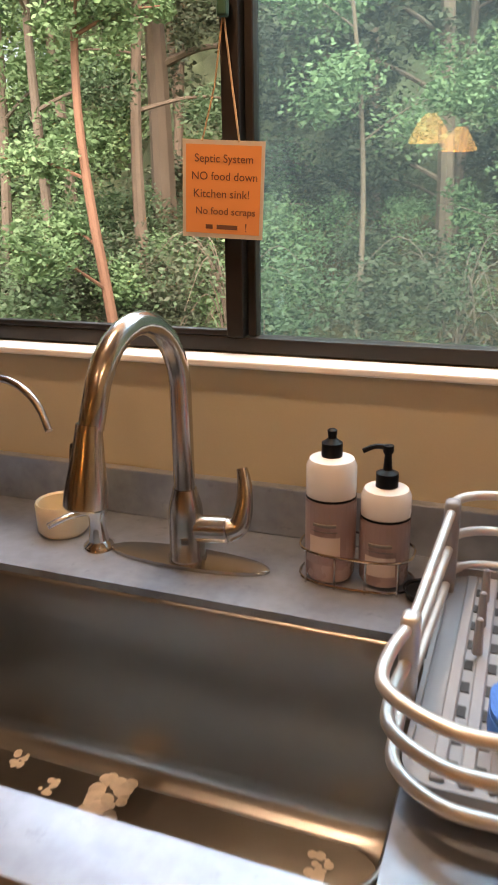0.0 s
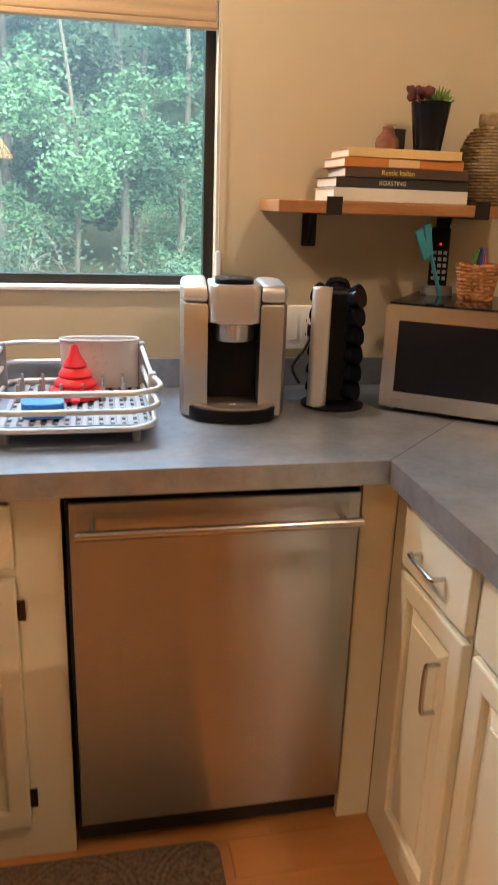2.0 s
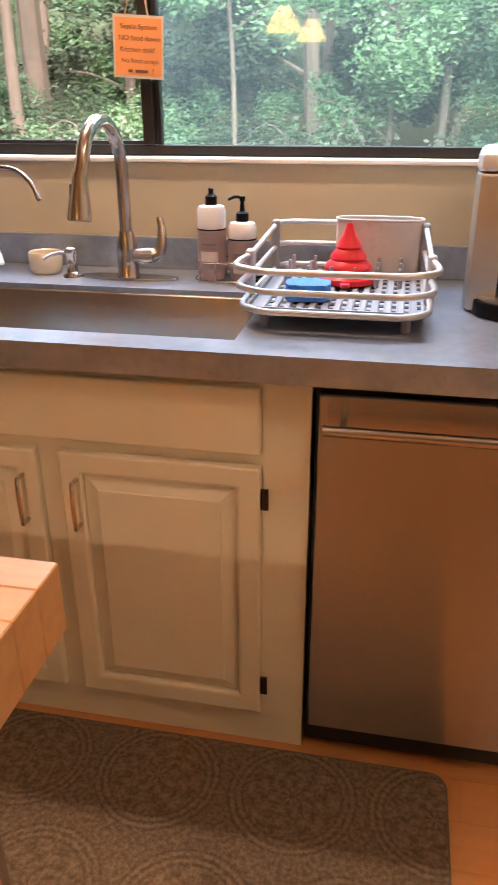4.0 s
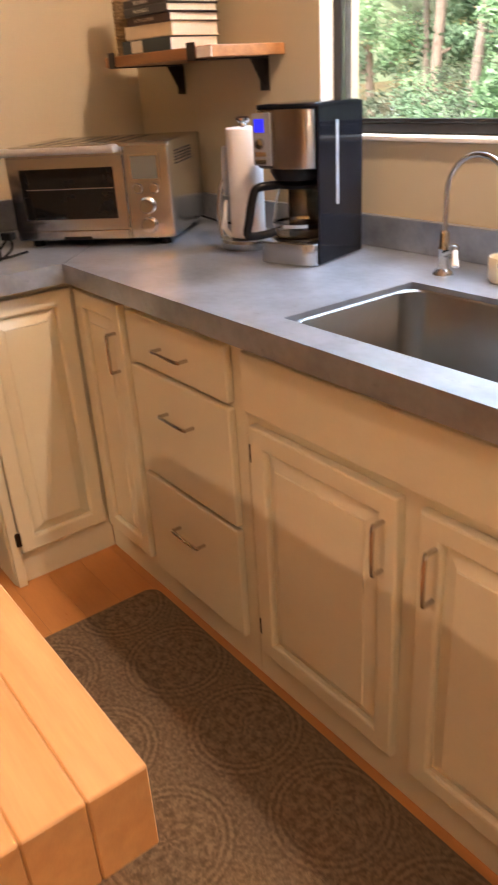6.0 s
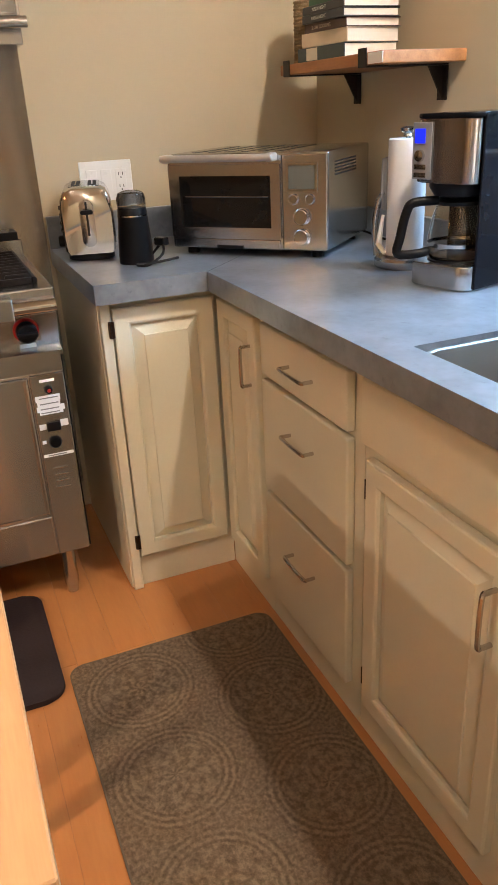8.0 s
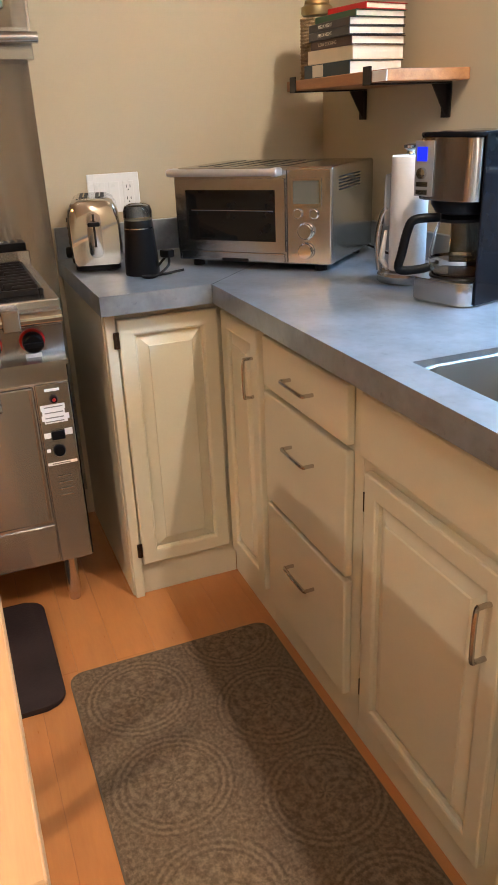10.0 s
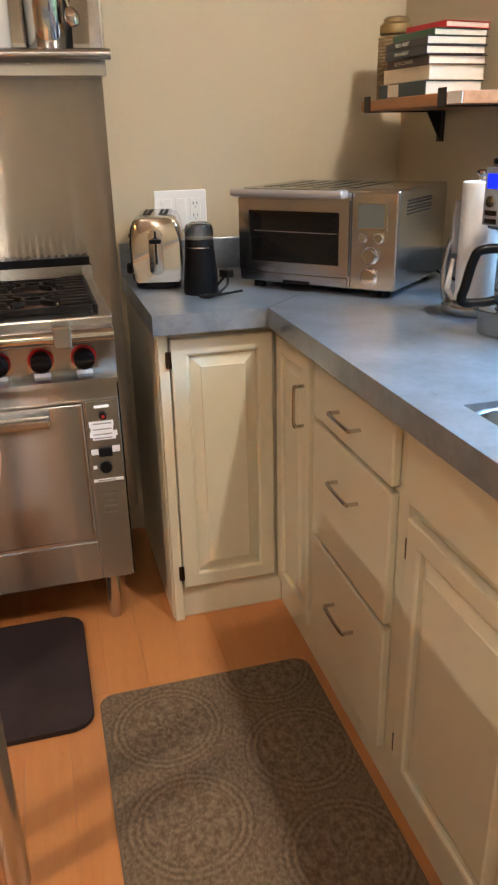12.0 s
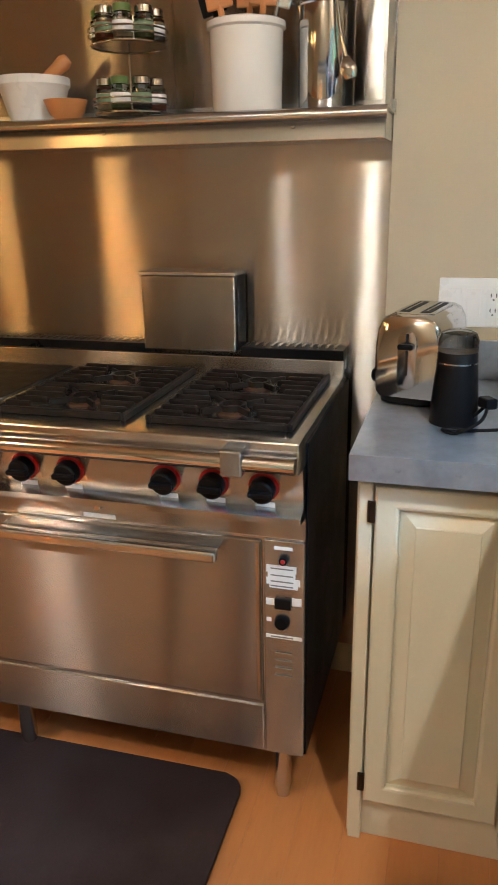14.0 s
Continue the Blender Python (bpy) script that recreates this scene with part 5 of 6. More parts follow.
# paper towel holder
PTOWEL = material("paper_towel", (0.80, 0.79, 0.78), 0.9, var=0.03, fine=120, bump=0.3)
pt = thing("paper_towel_holder", "steel paper towel stand with a thin roll", "paper towel holder", (-1.005, 0.785, CZ))
part("base", lathe([(0, 0), (0.070, 0), (0.073, 0.004), (0.073, 0.018), (0.068, 0.024), (0, 0.025)], 36), STEEL, pt, smooth=True)
part("pole", rod((0, 0, 0.025), (0, 0, 0.298), 0.006, 12), STEEL, pt, smooth=True)
part("knob", lathe([(0, 0.298), (0.012, 0.298), (0.010, 0.304), (0.018, 0.310), (0.019, 0.316), (0.012, 0.319), (0, 0.319)], 20), STEEL, pt, smooth=True)
part("towel_roll", lathe([(0.017, 0.028), (0.044, 0.028), (0.045, 0.030), (0.045, 0.292), (0.043, 0.294), (0.017, 0.294)], 32), PTOWEL, pt, "white paper towel roll", smooth=True)
part("loose_sheet", tube([(-0.020, -0.042, 0.03), (-0.045, -0.046, 0.05), (-0.040, -0.038, 0.12)], 0.004, 6, radii=[0.006, 0.008, 0.004]), PTOWEL, pt)
b = tube(smooth_path([(-0.055, -0.045, 0.022), (-0.062, -0.048, 0.09), (-0.054, -0.042, 0.15), (-0.04, -0.034, 0.175)], 6), 0.008, 10)
part("tension_arm", b, NICKEL, pt, "curved steel tension arm", smooth=True)
part("arm_pad", lathe([(0, 0), (0.03, 0.002), (0.034, 0.06), (0.03, 0.12), (0, 0.125)], 18, m=Matrix.Translation((-0.042, -0.018, 0.13)), ex=0.35, ey=0.8), GREY_P, pt, smooth=True)

# coffee maker
cm = thing("coffee_maker", "black and steel drip coffee maker with carafe", "coffee maker", (-0.757, 0.716, CZ), 15)
part("warming_base", prism(round_rect(-0.082, 0.078, -0.02, 0.18, 0.03), 0.002, 0.052, 0.003), STEEL, cm, smooth=True)
part("warming_plate", lathe([(0, 0.052), (0.064, 0.052), (0.062, 0.055), (0, 0.055)], 32, m=Matrix.Translation((-0.004, 0.055, 0))), BLACK, cm, smooth=True)
part("tower", box(-0.082, 0.078, 0.112, 0.195, 0.004, 0.345, 0.006), GLOSS_BLACK, cm)
part("side_panel", box(0.0775, 0.083, 0.004, 0.195, 0.004, 0.345, 0.002), GLOSS_BLACK, cm)
part("water_window", box(0.0832, 0.0845, 0.075, 0.086, 0.13, 0.31, 0.0005), material("water_window", (0.28, 0.30, 0.32), 0.3, var=0.05), cm, "pale water-level strip")
b = prism(round_rect(-0.082, 0.077, -0.015, 0.111, 0.028, 8), 0.215, 0.338, 0.003)
part("brew_head", b, STEEL_V, cm, smooth=True)
part("lid", prism(round_rect(-0.083, 0.083, -0.016, 0.196, 0.03, 6), 0.3385, 0.348, 0.003), GLOSS_BLACK, cm, smooth=True)
part("filter_cup", lathe([(0, 0.188), (0.055, 0.188), (0.066, 0.205), (0.066, 0.2145), (0, 0.2145)], 28, m=Matrix.Translation((-0.002, 0.05, 0))), BLACK, cm, smooth=True)
cp = part("control_panel", box(-0.079, -0.03, -0.0185, -0.0155, 0.222, 0.332, 0.001), GREY_P, cm)
part("display", box(-0.073, -0.046, -0.0195, -0.0186, 0.292, 0.320, 0.0003), glow("blue_display", (0.01, 0.02, 0.9), 0.30), cp, "lit blue display")
k = part("dial", lathe([(0, 0), (0.012, 0), (0.011, 0.006), (0, 0.007)], 18), CHROME, cp, smooth=True)
k.matrix_basis = Matrix.Translation((-0.058, -0.0187, 0.268)) @ pose(0, 0, 0, 90, 0, 0)
for z in (0.246, 0.230):
    part("button", box(-0.073, -0.042, -0.0195, -0.0186, z - 0.005, z + 0.005, 0.0003), CHROME, cp)
cf = thing("coffee_carafe", "glass coffee carafe with black handle and lid", "carafe", (0, 0, 0))
cf.matrix_basis = cm.matrix_basis @ Matrix.Translation((-0.004, 0.05, 0.056))
part("glass_body", lathe([(0, 0.001), (0.055, 0.001), (0.062, 0.012), (0.062, 0.05), (0.054, 0.09), (0.046, 0.112), (0.044, 0.112), (0.052, 0.09), (0.060, 0.05), (0.060, 0.013), (0.053, 0.004), (0, 0.004)], 36), glass("carafe_glass", 0.0, (0.9, 0.88, 0.84)), cf, smooth=True)
part("steel_band", lathe([(0.0627, 0.028), (0.0632, 0.036)], 36), CHROME, cf)
part("lid", lathe([(0, 0.113), (0.047, 0.113), (0.049, 0.120), (0.04, 0.128), (0, 0.130)], 28), BLACK, cf, smooth=True)
b = tube(smooth_path([(-0.025, -0.04, 0.122), (-0.052, -0.085, 0.120), (-0.060, -0.098, 0.100), (-0.066, -0.108, 0.05), (-0.068, -0.112, 0.016), (-0.045, -0.075, 0.014), (-0.034, -0.055, 0.018)], 5), 0.010, 10)
part("handle", b, BLACK, cf, "thick black handle", smooth=True)

# pod coffee machine
PODG = material("brushed_warm_steel", (0.55, 0.50, 0.44), 0.34, metal=0.9, var=0.05, rvar=0.05)
pm = thing("pod_coffee_machine", "silver and black single-serve pod coffee machine", "coffee machine", (0.822, 0.715, CZ), -7)
for s in (-1, 1):
    o = [(s * 0.058, -0.055), (s * 0.110, -0.045), (s * 0.120, -0.02), (s * 0.122, 0.13), (s * 0.11, 0.165), (s * 0.058, 0.17)]
    if s < 0:
        o = o[::-1]
    c = part("side_shell", prism(o, 0.004, 0.262, 0.008), PODG, pm, smooth=True)
    part("shell_cap", prism([(x * 1.005, y * 1.005) for x, y in o], 0.2625, 0.302, 0.012, seg=3, top_scale=0.93), RACK_G, pm, smooth=True)
part("back_core", box(-0.058, 0.058, 0.02, 0.17, 0.004, 0.290, 0.003), BLACK, pm)
part("brew_head", prism(round_rect(-0.0575, 0.0575, -0.062, 0.10, 0.02), 0.218, 0.302, 0.008), RACK_G, pm, smooth=True)
part("pod_barrel", lathe([(0, 0.178), (0.044, 0.178), (0.047, 0.184), (0.048, 0.2175), (0, 0.2175)], 30, m=Matrix.Translation((0, -0.018, 0)), ey=0.95), STEEL_V, pm, smooth=True)
part("top_panel", prism(round_rect(-0.042, 0.042, -0.050, 0.05, 0.022), 0.301, 0.313, 0.004), BLACK, pm, "black button panel", smooth=True)
for x in (-0.018, 0.0, 0.018):
    part("button", lathe([(0, 0.3132), (0.006, 0.3132), (0.006, 0.3142), (0, 0.3142)], 12, m=Matrix.Translation((x, -0.015, 0))), GREY_P, pm)
b = prism([(0.098 * math.cos(t), -0.045 + 0.058 * math.sin(t)) for t in np.linspace(math.pi, 2 * math.pi, 24)] + [(0.098, 0.02), (-0.098, 0.02)], 0.002, 0.030, 0.003)
part("drip_base", b, BLACK, pm, smooth=True)
b = prism([(0.092 * math.cos(t), -0.043 + 0.053 * math.sin(t)) for t in np.linspace(math.pi, 2 * math.pi, 24)] + [(0.092, 0.015), (-0.092, 0.015)], 0.0305, 0.036, 0.002)
part("drip_tray", b, PODG, pm, "steel drip tray", smooth=True)
part("tray_mark", box(-0.008, 0.008, -0.062, -0.05, 0.0362, 0.037), PLASTIC_W, pm)

# pod carousel
pc = thing("pod_carousel", "black coffee pod tower with a silver front", "pod holder", (1.088, 0.775, CZ), -10)
part("base", lathe([(0, 0), (0.078, 0), (0.078, 0.006), (0.07, 0.010), (0, 0.011)], 32), BLACK, pc, smooth=True)
part("silver_front", prism(round_rect(-0.068, -0.022, -0.062, -0.03, 0.014), 0.008, 0.292, 0.006), RACK_G, pc, smooth=True)
part("core", box(-0.045, 0.03, -0.032, 0.05, 0.011, 0.285, 0.01), BLACK, pc)
for k in range(6):
    for a in (-40, 20, 80, 140):
        b = lathe([(0, 0), (0.021, 0), (0.024, 0.012), (0.026, 0.03), (0, 0.03)], 16)
        o = part("pod", b, GLOSS_BLACK, pc, smooth=True)
        o.matrix_basis = Matrix.Translation((0, 0.008, 0.036 + 0.045 * k)) @ pose(0, 0, 0, 0, 0, a) @ Matrix.Translation((0.034, 0, 0)) @ pose(0, 0, 0, 0, 72, 0)
part("top_handle", tube(smooth_path([(-0.03, 0.0, 0.284), (-0.02, 0.0, 0.302), (0.01, 0.0, 0.302), (0.02, 0.0, 0.284)], 4), 0.008, 8), BLACK, pc, smooth=True)
part("power_cord", tube(smooth_path([(-0.075, 0.10, 0.03), (-0.09, 0.15, 0.06), (-0.06, 0.18, 0.10), (-0.035, 0.205, 0.14)], 5), 0.004, 8), BLACK, pc)
part("plug", box(-0.050, -0.022, 0.195, 0.213, 0.135, 0.165, 0.003), BLACK, pc)

# microwave
mw = thing("microwave", "steel-fronted microwave with black glass door", "microwave", (1.187, 0.712, CZ), -36)
part("body", box(0.0, 0.50, 0.012, 0.32, 0.012, 0.258, 0.004), BLACK, mw)
part("door_frame", ring_plate([(0.0, 0.012), (0.50, 0.012), (0.50, 0.258), (0.0, 0.258)], [(0.032, 0.052), (0.40, 0.052), (0.40, 0.222), (0.032, 0.222)], -0.012, 0.0, m=pose(0, 0, 0, 90, 0, 0)), STEEL, mw)
part("door_glass", box(0.030, 0.402, 0.002, 0.011, 0.050, 0.224), GLOSS_BLACK, mw)
part("badge", box(0.030, 0.052, -0.001, 0.0005, 0.028, 0.034), INK, mw)
part("top_plate", box(0.002, 0.498, 0.014, 0.318, 0.2585, 0.261, 0.001), GLOSS_BLACK, mw)
for x in (0.04, 0.46):
    for y in (0.04, 0.29):
        part("foot", rod((x, y, 0), (x, y, 0.013), 0.014, 10), BLACK, mw)
MTOP = CZ + 0.2615
ph = thing("cordless_phone", "black cordless phone standing in its charging base", "telephone", (1.388, 0.885, MTOP), -20)
part("charging_base", prism(round_rect(-0.04, 0.04, -0.03, 0.045, 0.012), 0.0, 0.022, 0.006, top_scale=0.9), GREY_P, ph, smooth=True)
hs = part("handset", box(-0.024, 0.024, -0.011, 0.011, 0.015, 0.170, 0.008, 3), BLACK, ph, smooth=True)
hs.matrix_basis = pose(0, 0.005, 0, -10, 0, 0)
for r in range(5):
    for c in range(3):
        part("key", box(-0.018 + 0.0135 * c, -0.009 + 0.0135 * c, -0.0135, -0.0112, 0.035 + 0.016 * r, 0.044 + 0.016 * r, 0.001), GREY_P, hs)
part("indicator", lathe([(0, 0), (0.003, 0), (0, 0.002)], 8, m=Matrix.Translation((0.0, -0.0112, 0.125)) @ pose(0, 0, 0, 90, 0, 0)), glow("red_led", (1.0, 0.02, 0.02), 0.6), hs, "lit red light")
WICKER = material("orange_wicker", (0.42, 0.17, 0.055), 0.6, var=0.35, scale=60, fine=200, bump=0.4, alt=(0.55, 0.25, 0.09))


def woven(parent, profile, strands, radius, mat, square=False, name="weave"):
    """Stacked rings of cane, wavy in and out around upright stakes."""
    for k, (r, z) in enumerate(profile):
        pts = []
        for s in range(strands * 2):
            t = 2 * math.pi * s / (strands * 2)
            rr = r + radius * 0.7 * (1 if (s + k) % 2 else -1)
            c, d = math.cos(t), math.sin(t)
            q = 1 / max(abs(c), abs(d)) if square else 1.0
            q = min(q, 1.25)
            pts.append((rr * c * q, rr * d * q, z))
        part(name, tube(pts, radius, 5, closed=True), mat, parent)


pb = thing("pen_basket", "small orange woven basket full of pens", "basket", (1.448, 0.790, MTOP), -30)
woven(pb, [(0.036 + 0.0012 * k, 0.005 + 0.0085 * k) for k in range(10)], 14, 0.0046, WICKER, True)
part("base", box(-0.036, 0.036, -0.036, 0.036, 0.0, 0.004), WICKER, pb)
part("lining", box(-0.034, 0.034, -0.034, 0.034, 0.004, 0.078), WOOD_D, pb)
for k, c in enumerate(((0.05, 0.35, 0.04), (0.02, 0.02, 0.02), (0.30, 0.02, 0.25), (0.03, 0.10, 0.45), (0.45, 0.03, 0.03))):
    o = part("pen", rod((0, 0, 0.03), (0, 0, 0.125), 0.004, 8, bevel=0.001), material("pen_ink", c, 0.35), pb)
    o.matrix_basis = Matrix.Translation((-0.025 + 0.012 * k, -0.01 + 0.01 * (k % 3), 0)) @ pose(0, 0, 0, 8 - 5 * k, 10 - 4 * k, 0)
TEAL = material("teal_plastic", (0.03, 0.32, 0.42), 0.4, var=0.08)
tg_ = thing("kitchen_tongs", "teal silicone tongs leaning on the phone", "tongs", (1.355, 0.850, MTOP), 10)
for s in (-1, 1):
    o = part("arm", prism(round_rect(-0.010, 0.010, -0.004, 0.004, 0.003, 2), 0.105, 0.185, 0.002), TEAL, tg_)
    o.matrix_basis = Matrix.Translation((0.014 + 0.006 * s, 0, 0)) @ pose(0, 0, 0, 6, -22 - 6 * s, 0)
part("stem", rod((0.03, 0, 0.0), (-0.015, 0.0, 0.115), 0.005, 8), TEAL, tg_)

# shelves with strap brackets
SHELFWOOD = material("shelf_wood", (0.34, 0.135, 0.045), 0.5, var=0.25, scale=5, fine=40, alt=(0.46, 0.21, 0.075), stretch=(1, 8, 8), bump=0.1)
STRAP = material("black_iron_strap", (0.03, 0.022, 0.018), 0.5, metal=0.6, var=0.3, bump=0.1)
def wall_board(x0, x1, y0, straps, label):
    s = thing("wall_shelf", label, "shelf", group="bracket shelves")
    part("board", box(x0, x1, y0, YN - 0.002, 1.370, 1.398, 0.003), SHELFWOOD, s)
    for x in straps:
        b = box(x - 0.019, x + 0.019, y0 - 0.004, YN - 0.0015, 1.366, 1.3695, 0.001)
        box(x - 0.019, x + 0.019, y0 - 0.0042, y0 - 0.0006, 1.366, 1.408, 0.001, bm=b)
        box(x - 0.019, x + 0.019, YN - 0.006, YN - 0.0012, 1.285, 1.3655, 0.001, bm=b)
        v = [b.verts.new(p) for p in ((x - 0.003, YN - 0.006, 1.29), (x - 0.003, YN - 0.05, 1.3655), (x - 0.003, YN - 0.006, 1.3655), (x + 0.003, YN - 0.006, 1.29), (x + 0.003, YN - 0.05, 1.3655), (x + 0.003, YN - 0.006, 1.3655))]
        b.faces.new(v[:3])
        b.faces.new(v[3:][::-1])
        for a_, c_ in ((0, 1), (1, 2), (2, 0)):
            b.faces.new((v[a_], v[c_], v[c_ + 3], v[a_ + 3]))
        part("strap_bracket", b, STRAP, s, "black iron strap bracket")
    return s


ws = wall_board(-1.648, -1.085, 0.762, (-1.60, -1.175), "reddish wooden shelf on black iron straps")
part("bare_edge", box(-1.150, -1.085, 0.7595, 0.7618, 1.372, 1.396), WHITE, ws, "whitewashed worn front edge")
es = wall_board(0.935, 1.56, 0.79, (1.067, 1.44), "reddish wooden shelf on black iron straps")
SZ = 1.3985

BOOKS = {}
def cover(c, rough=0.4):
    if c not in BOOKS:
        BOOKS[c] = material("book_cover", c, rough, var=0.06, scale=12)
    return BOOKS[c]
PAGES = material("book_pages", (0.74, 0.69, 0.60), 0.85, var=0.06, scale=3, fine=60, stretch=(1, 1, 40), bump=0.3)


def book(at, rz, w, d, h, colour, label, title="", tcol=(0.7, 0.65, 0.5), tsize=0.0, band=None, band_at=(0.3, 0.6)):
    """A closed book lying flat: spine along local -y, width w along x, depth d along y."""
    bk = thing("book", label, "book", at, rz, group="stacked cookbooks")
    c = cover(colour)
    b = box(0, w, 0, d, 0, 0.0022, 0.0006, 1)
    box(0, w, 0, d, h - 0.0022, h, 0.0006, 1, bm=b)
    box(0, w, -0.0005, 0.0022, 0.0005, h - 0.0005, 0.0008, 1, bm=b)
    part("cover", b, c, bk)
    part("page_block", box(0.004, w - 0.004, 0.0024, d - 0.004, 0.0023, h - 0.0023), PAGES, bk)
    if band:
        part("spine_label", box(w * band_at[0], w * band_at[1], -0.0012, -0.0006, 0.002, h - 0.002), cover(band), bk)
    if title:
        letters(title, tsize, bk, cover(tcol), Matrix.Translation((w * 0.42, -0.0012, h / 2)) @ pose(0, 0, 0, 90, 0, 0), 0.0003, "spine_title")
    return bk


z = SZ
for w, d, h, col, lab, title, tc, ts, band, ba, dx, rz in (
        (0.335, 0.17, 0.030, (0.72, 0.68, 0.60), "thick cream cookbook lying on the shelf", "", None, 0, None, None, 0.0, 0),
        (0.330, 0.165, 0.023, (0.025, 0.022, 0.02), "black cookbook lying in the stack", "ROASTING", (0.70, 0.66, 0.58), 0.014, None, None, 0.005, 1),
        (0.305, 0.16, 0.022, (0.075, 0.045, 0.03), "brown cookbook with a yellow title", "Rustic Italian", (0.80, 0.62, 0.08), 0.016, None, None, 0.025, -1),
        (0.300, 0.16, 0.021, (0.62, 0.22, 0.05), "orange cookbook lying in the stack", "", None, 0, (0.75, 0.55, 0.30), (0.36, 0.62), 0.022, 2),
        (0.280, 0.15, 0.020, (0.70, 0.50, 0.22), "pale yellow cookbook on top of the stack", "", None, 0, None, None, 0.03, 0)):
    book((1.065 + dx, 0.795, z), rz, w, d, h, col, lab, title, tc or (0.7, 0.7, 0.7), ts, band, ba or (0.3, 0.6))
    z += h + 0.0005
TOPE = z
SUCC = material("succulent_green", (0.13, 0.24, 0.05), 0.5, var=0.3, scale=20, spread=0.15)
SUCCR = material("succulent_purple", (0.10, 0.022, 0.02), 0.45, var=0.3, scale=20)
pl = thing("potted_succulent", "black tapered pot with green and purple succulents", "potted plant", (1.318, 0.872, TOPE))
part("pot", lathe([(0, 0), (0.031, 0), (0.033, 0.003), (0.047, 0.108), (0.0475, 0.112), (0.044, 0.112), (0.040, 0.098), (0, 0.098)], 28), GLOSS_BLACK, pl, smooth=True)
rs = random.Random(7)
for k in range(46):
    a, tilt, ln = rs.uniform(0, 6.283), rs.uniform(8, 75), rs.uniform(0.035, 0.052)
    b = lathe([(0, 0), (0.0035, 0.006), (0.0045, ln * 0.5), (0.0025, ln * 0.85), (0, ln)], 6, ey=0.5)
    o = part("leaf", b, SUCC, pl)
    o.matrix_basis = Matrix.Translation((0.018 + 0.005 * math.cos(a), 0.005 * math.sin(a), 0.102)) @ pose(0, 0, 0, 0, 0, math.degrees(a)) @ pose(0, 0, 0, 0, tilt, 0)
for k in range(18):
    a, tilt, ln = rs.uniform(0, 6.283), rs.uniform(5, 85), rs.uniform(0.028, 0.046)
    b = lathe([(0, 0), (0.006, 0.008), (0.011, ln * 0.6), (0.007, ln * 0.9), (0, ln)], 8, ey=0.35)
    o = part("rosette_leaf", b, SUCCR, pl, "dark purple leaf" if k == 0 else "")
    o.matrix_basis = Matrix.Translation((-0.036, -0.005, 0.116)) @ pose(0, 0, 0, 0, -30, 0) @ pose(0, 0, 0, 0, 0, math.degrees(a)) @ pose(0, 0, 0, 0, tilt, 0)
jr = thing("small_jar", "small glazed brown-pink jar on the books", "jar", (1.215, 0.872, TOPE))
part("jar_body", lathe([(0, 0), (0.022, 0), (0.029, 0.012), (0.028, 0.026), (0.017, 0.038), (0.012, 0.045), (0.014, 0.052), (0.010, 0.055), (0, 0.052)], 28), material("rose_glaze", (0.20, 0.075, 0.055), 0.2, var=0.2, scale=30, coat=0.5), jr, smooth=True)
sf = thing("small_box", "small dark square tin on the books", "box", (1.262, 0.925, TOPE))
part("tin", box(-0.014, 0.014, -0.014, 0.014, 0, 0.055, 0.002), STRAP, sf)
CANE = material("aged_cane", (0.26, 0.17, 0.085), 0.75, var=0.35, scale=60, fine=200, bump=0.4, alt=(0.36, 0.25, 0.13))
wb = thing("wicker_jug", "tall grey-brown wicker-covered jug on the shelf", "basket", (1.490, 0.885, SZ))
prf = [(0.052, 0), (0.066, 0.03), (0.070, 0.08), (0.066, 0.13), (0.052, 0.165), (0.032, 0.185), (0.030, 0.215)]
part("jug", lathe([(0, 0)] + prf + [(0, 0.215)], 24), CANE, wb, smooth=True)
fine = [(np.interp(zz, [p[1] for p in prf], [p[0] for p in prf]) + 0.002, zz) for zz in np.arange(0.006, 0.185, 0.0075)]
woven(wb, fine, 16, 0.0034, CANE)
part("neck_band", lathe([(0.032, 0.186), (0.034, 0.19), (0.034, 0.212), (0.03, 0.216)], 20), CANE, wb, smooth=True)

# west shelf's stack, spines to the room's side
z = SZ
for w, d, h, col, lab, title, tc, ts, band, ba, dx, dy, rz in (
        (0.235, 0.20, 0.034, (0.030, 0.050, 0.055), "thick dark teal cookbook at the stack's foot", "", None, 0, (0.68, 0.62, 0.50), (0.20, 0.44), 0.0, 0.0, -10),
        (0.215, 0.20, 0.034, (0.66, 0.55, 0.38), "thick tan cookbook lying in the stack", "", None, 0, None, None, 0.025, 0.0, -8),
        (0.205, 0.20, 0.022, (0.070, 0.035, 0.025), "dark brown cookbook lying in the stack", "SLOW COOKING", (0.55, 0.45, 0.35), 0.012, None, None, 0.035, 0.004, -10),
        (0.215, 0.20, 0.020, (0.05, 0.05, 0.055), "dark grey cookbook lying in the stack", "PASTA NIGHT", (0.70, 0.68, 0.62), 0.012, None, None, 0.03, 0.0, -12),
        (0.215, 0.20, 0.020, (0.045, 0.04, 0.04), "black cookbook lying in the stack", "PIZZA NIGHT", (0.70, 0.68, 0.62), 0.012, None, None, 0.032, 0.0, -12),
        (0.19, 0.19, 0.017, (0.04, 0.10, 0.05), "green cookbook lying in the stack", "", None, 0, None, None, 0.05, 0.01, -8),
        (0.16, 0.17, 0.016, (0.50, 0.02, 0.02), "red cookbook on top of the stack", "", None, 0, None, None, 0.085, 0.03, -4)):
    book((-1.548 + dx, 0.772 + dy, z), rz + 14, w, d - 0.03, h, col, lab, title, tc or (0.7, 0.7, 0.7), ts, band, ba or (0.3, 0.6))
    z += h + 0.0005
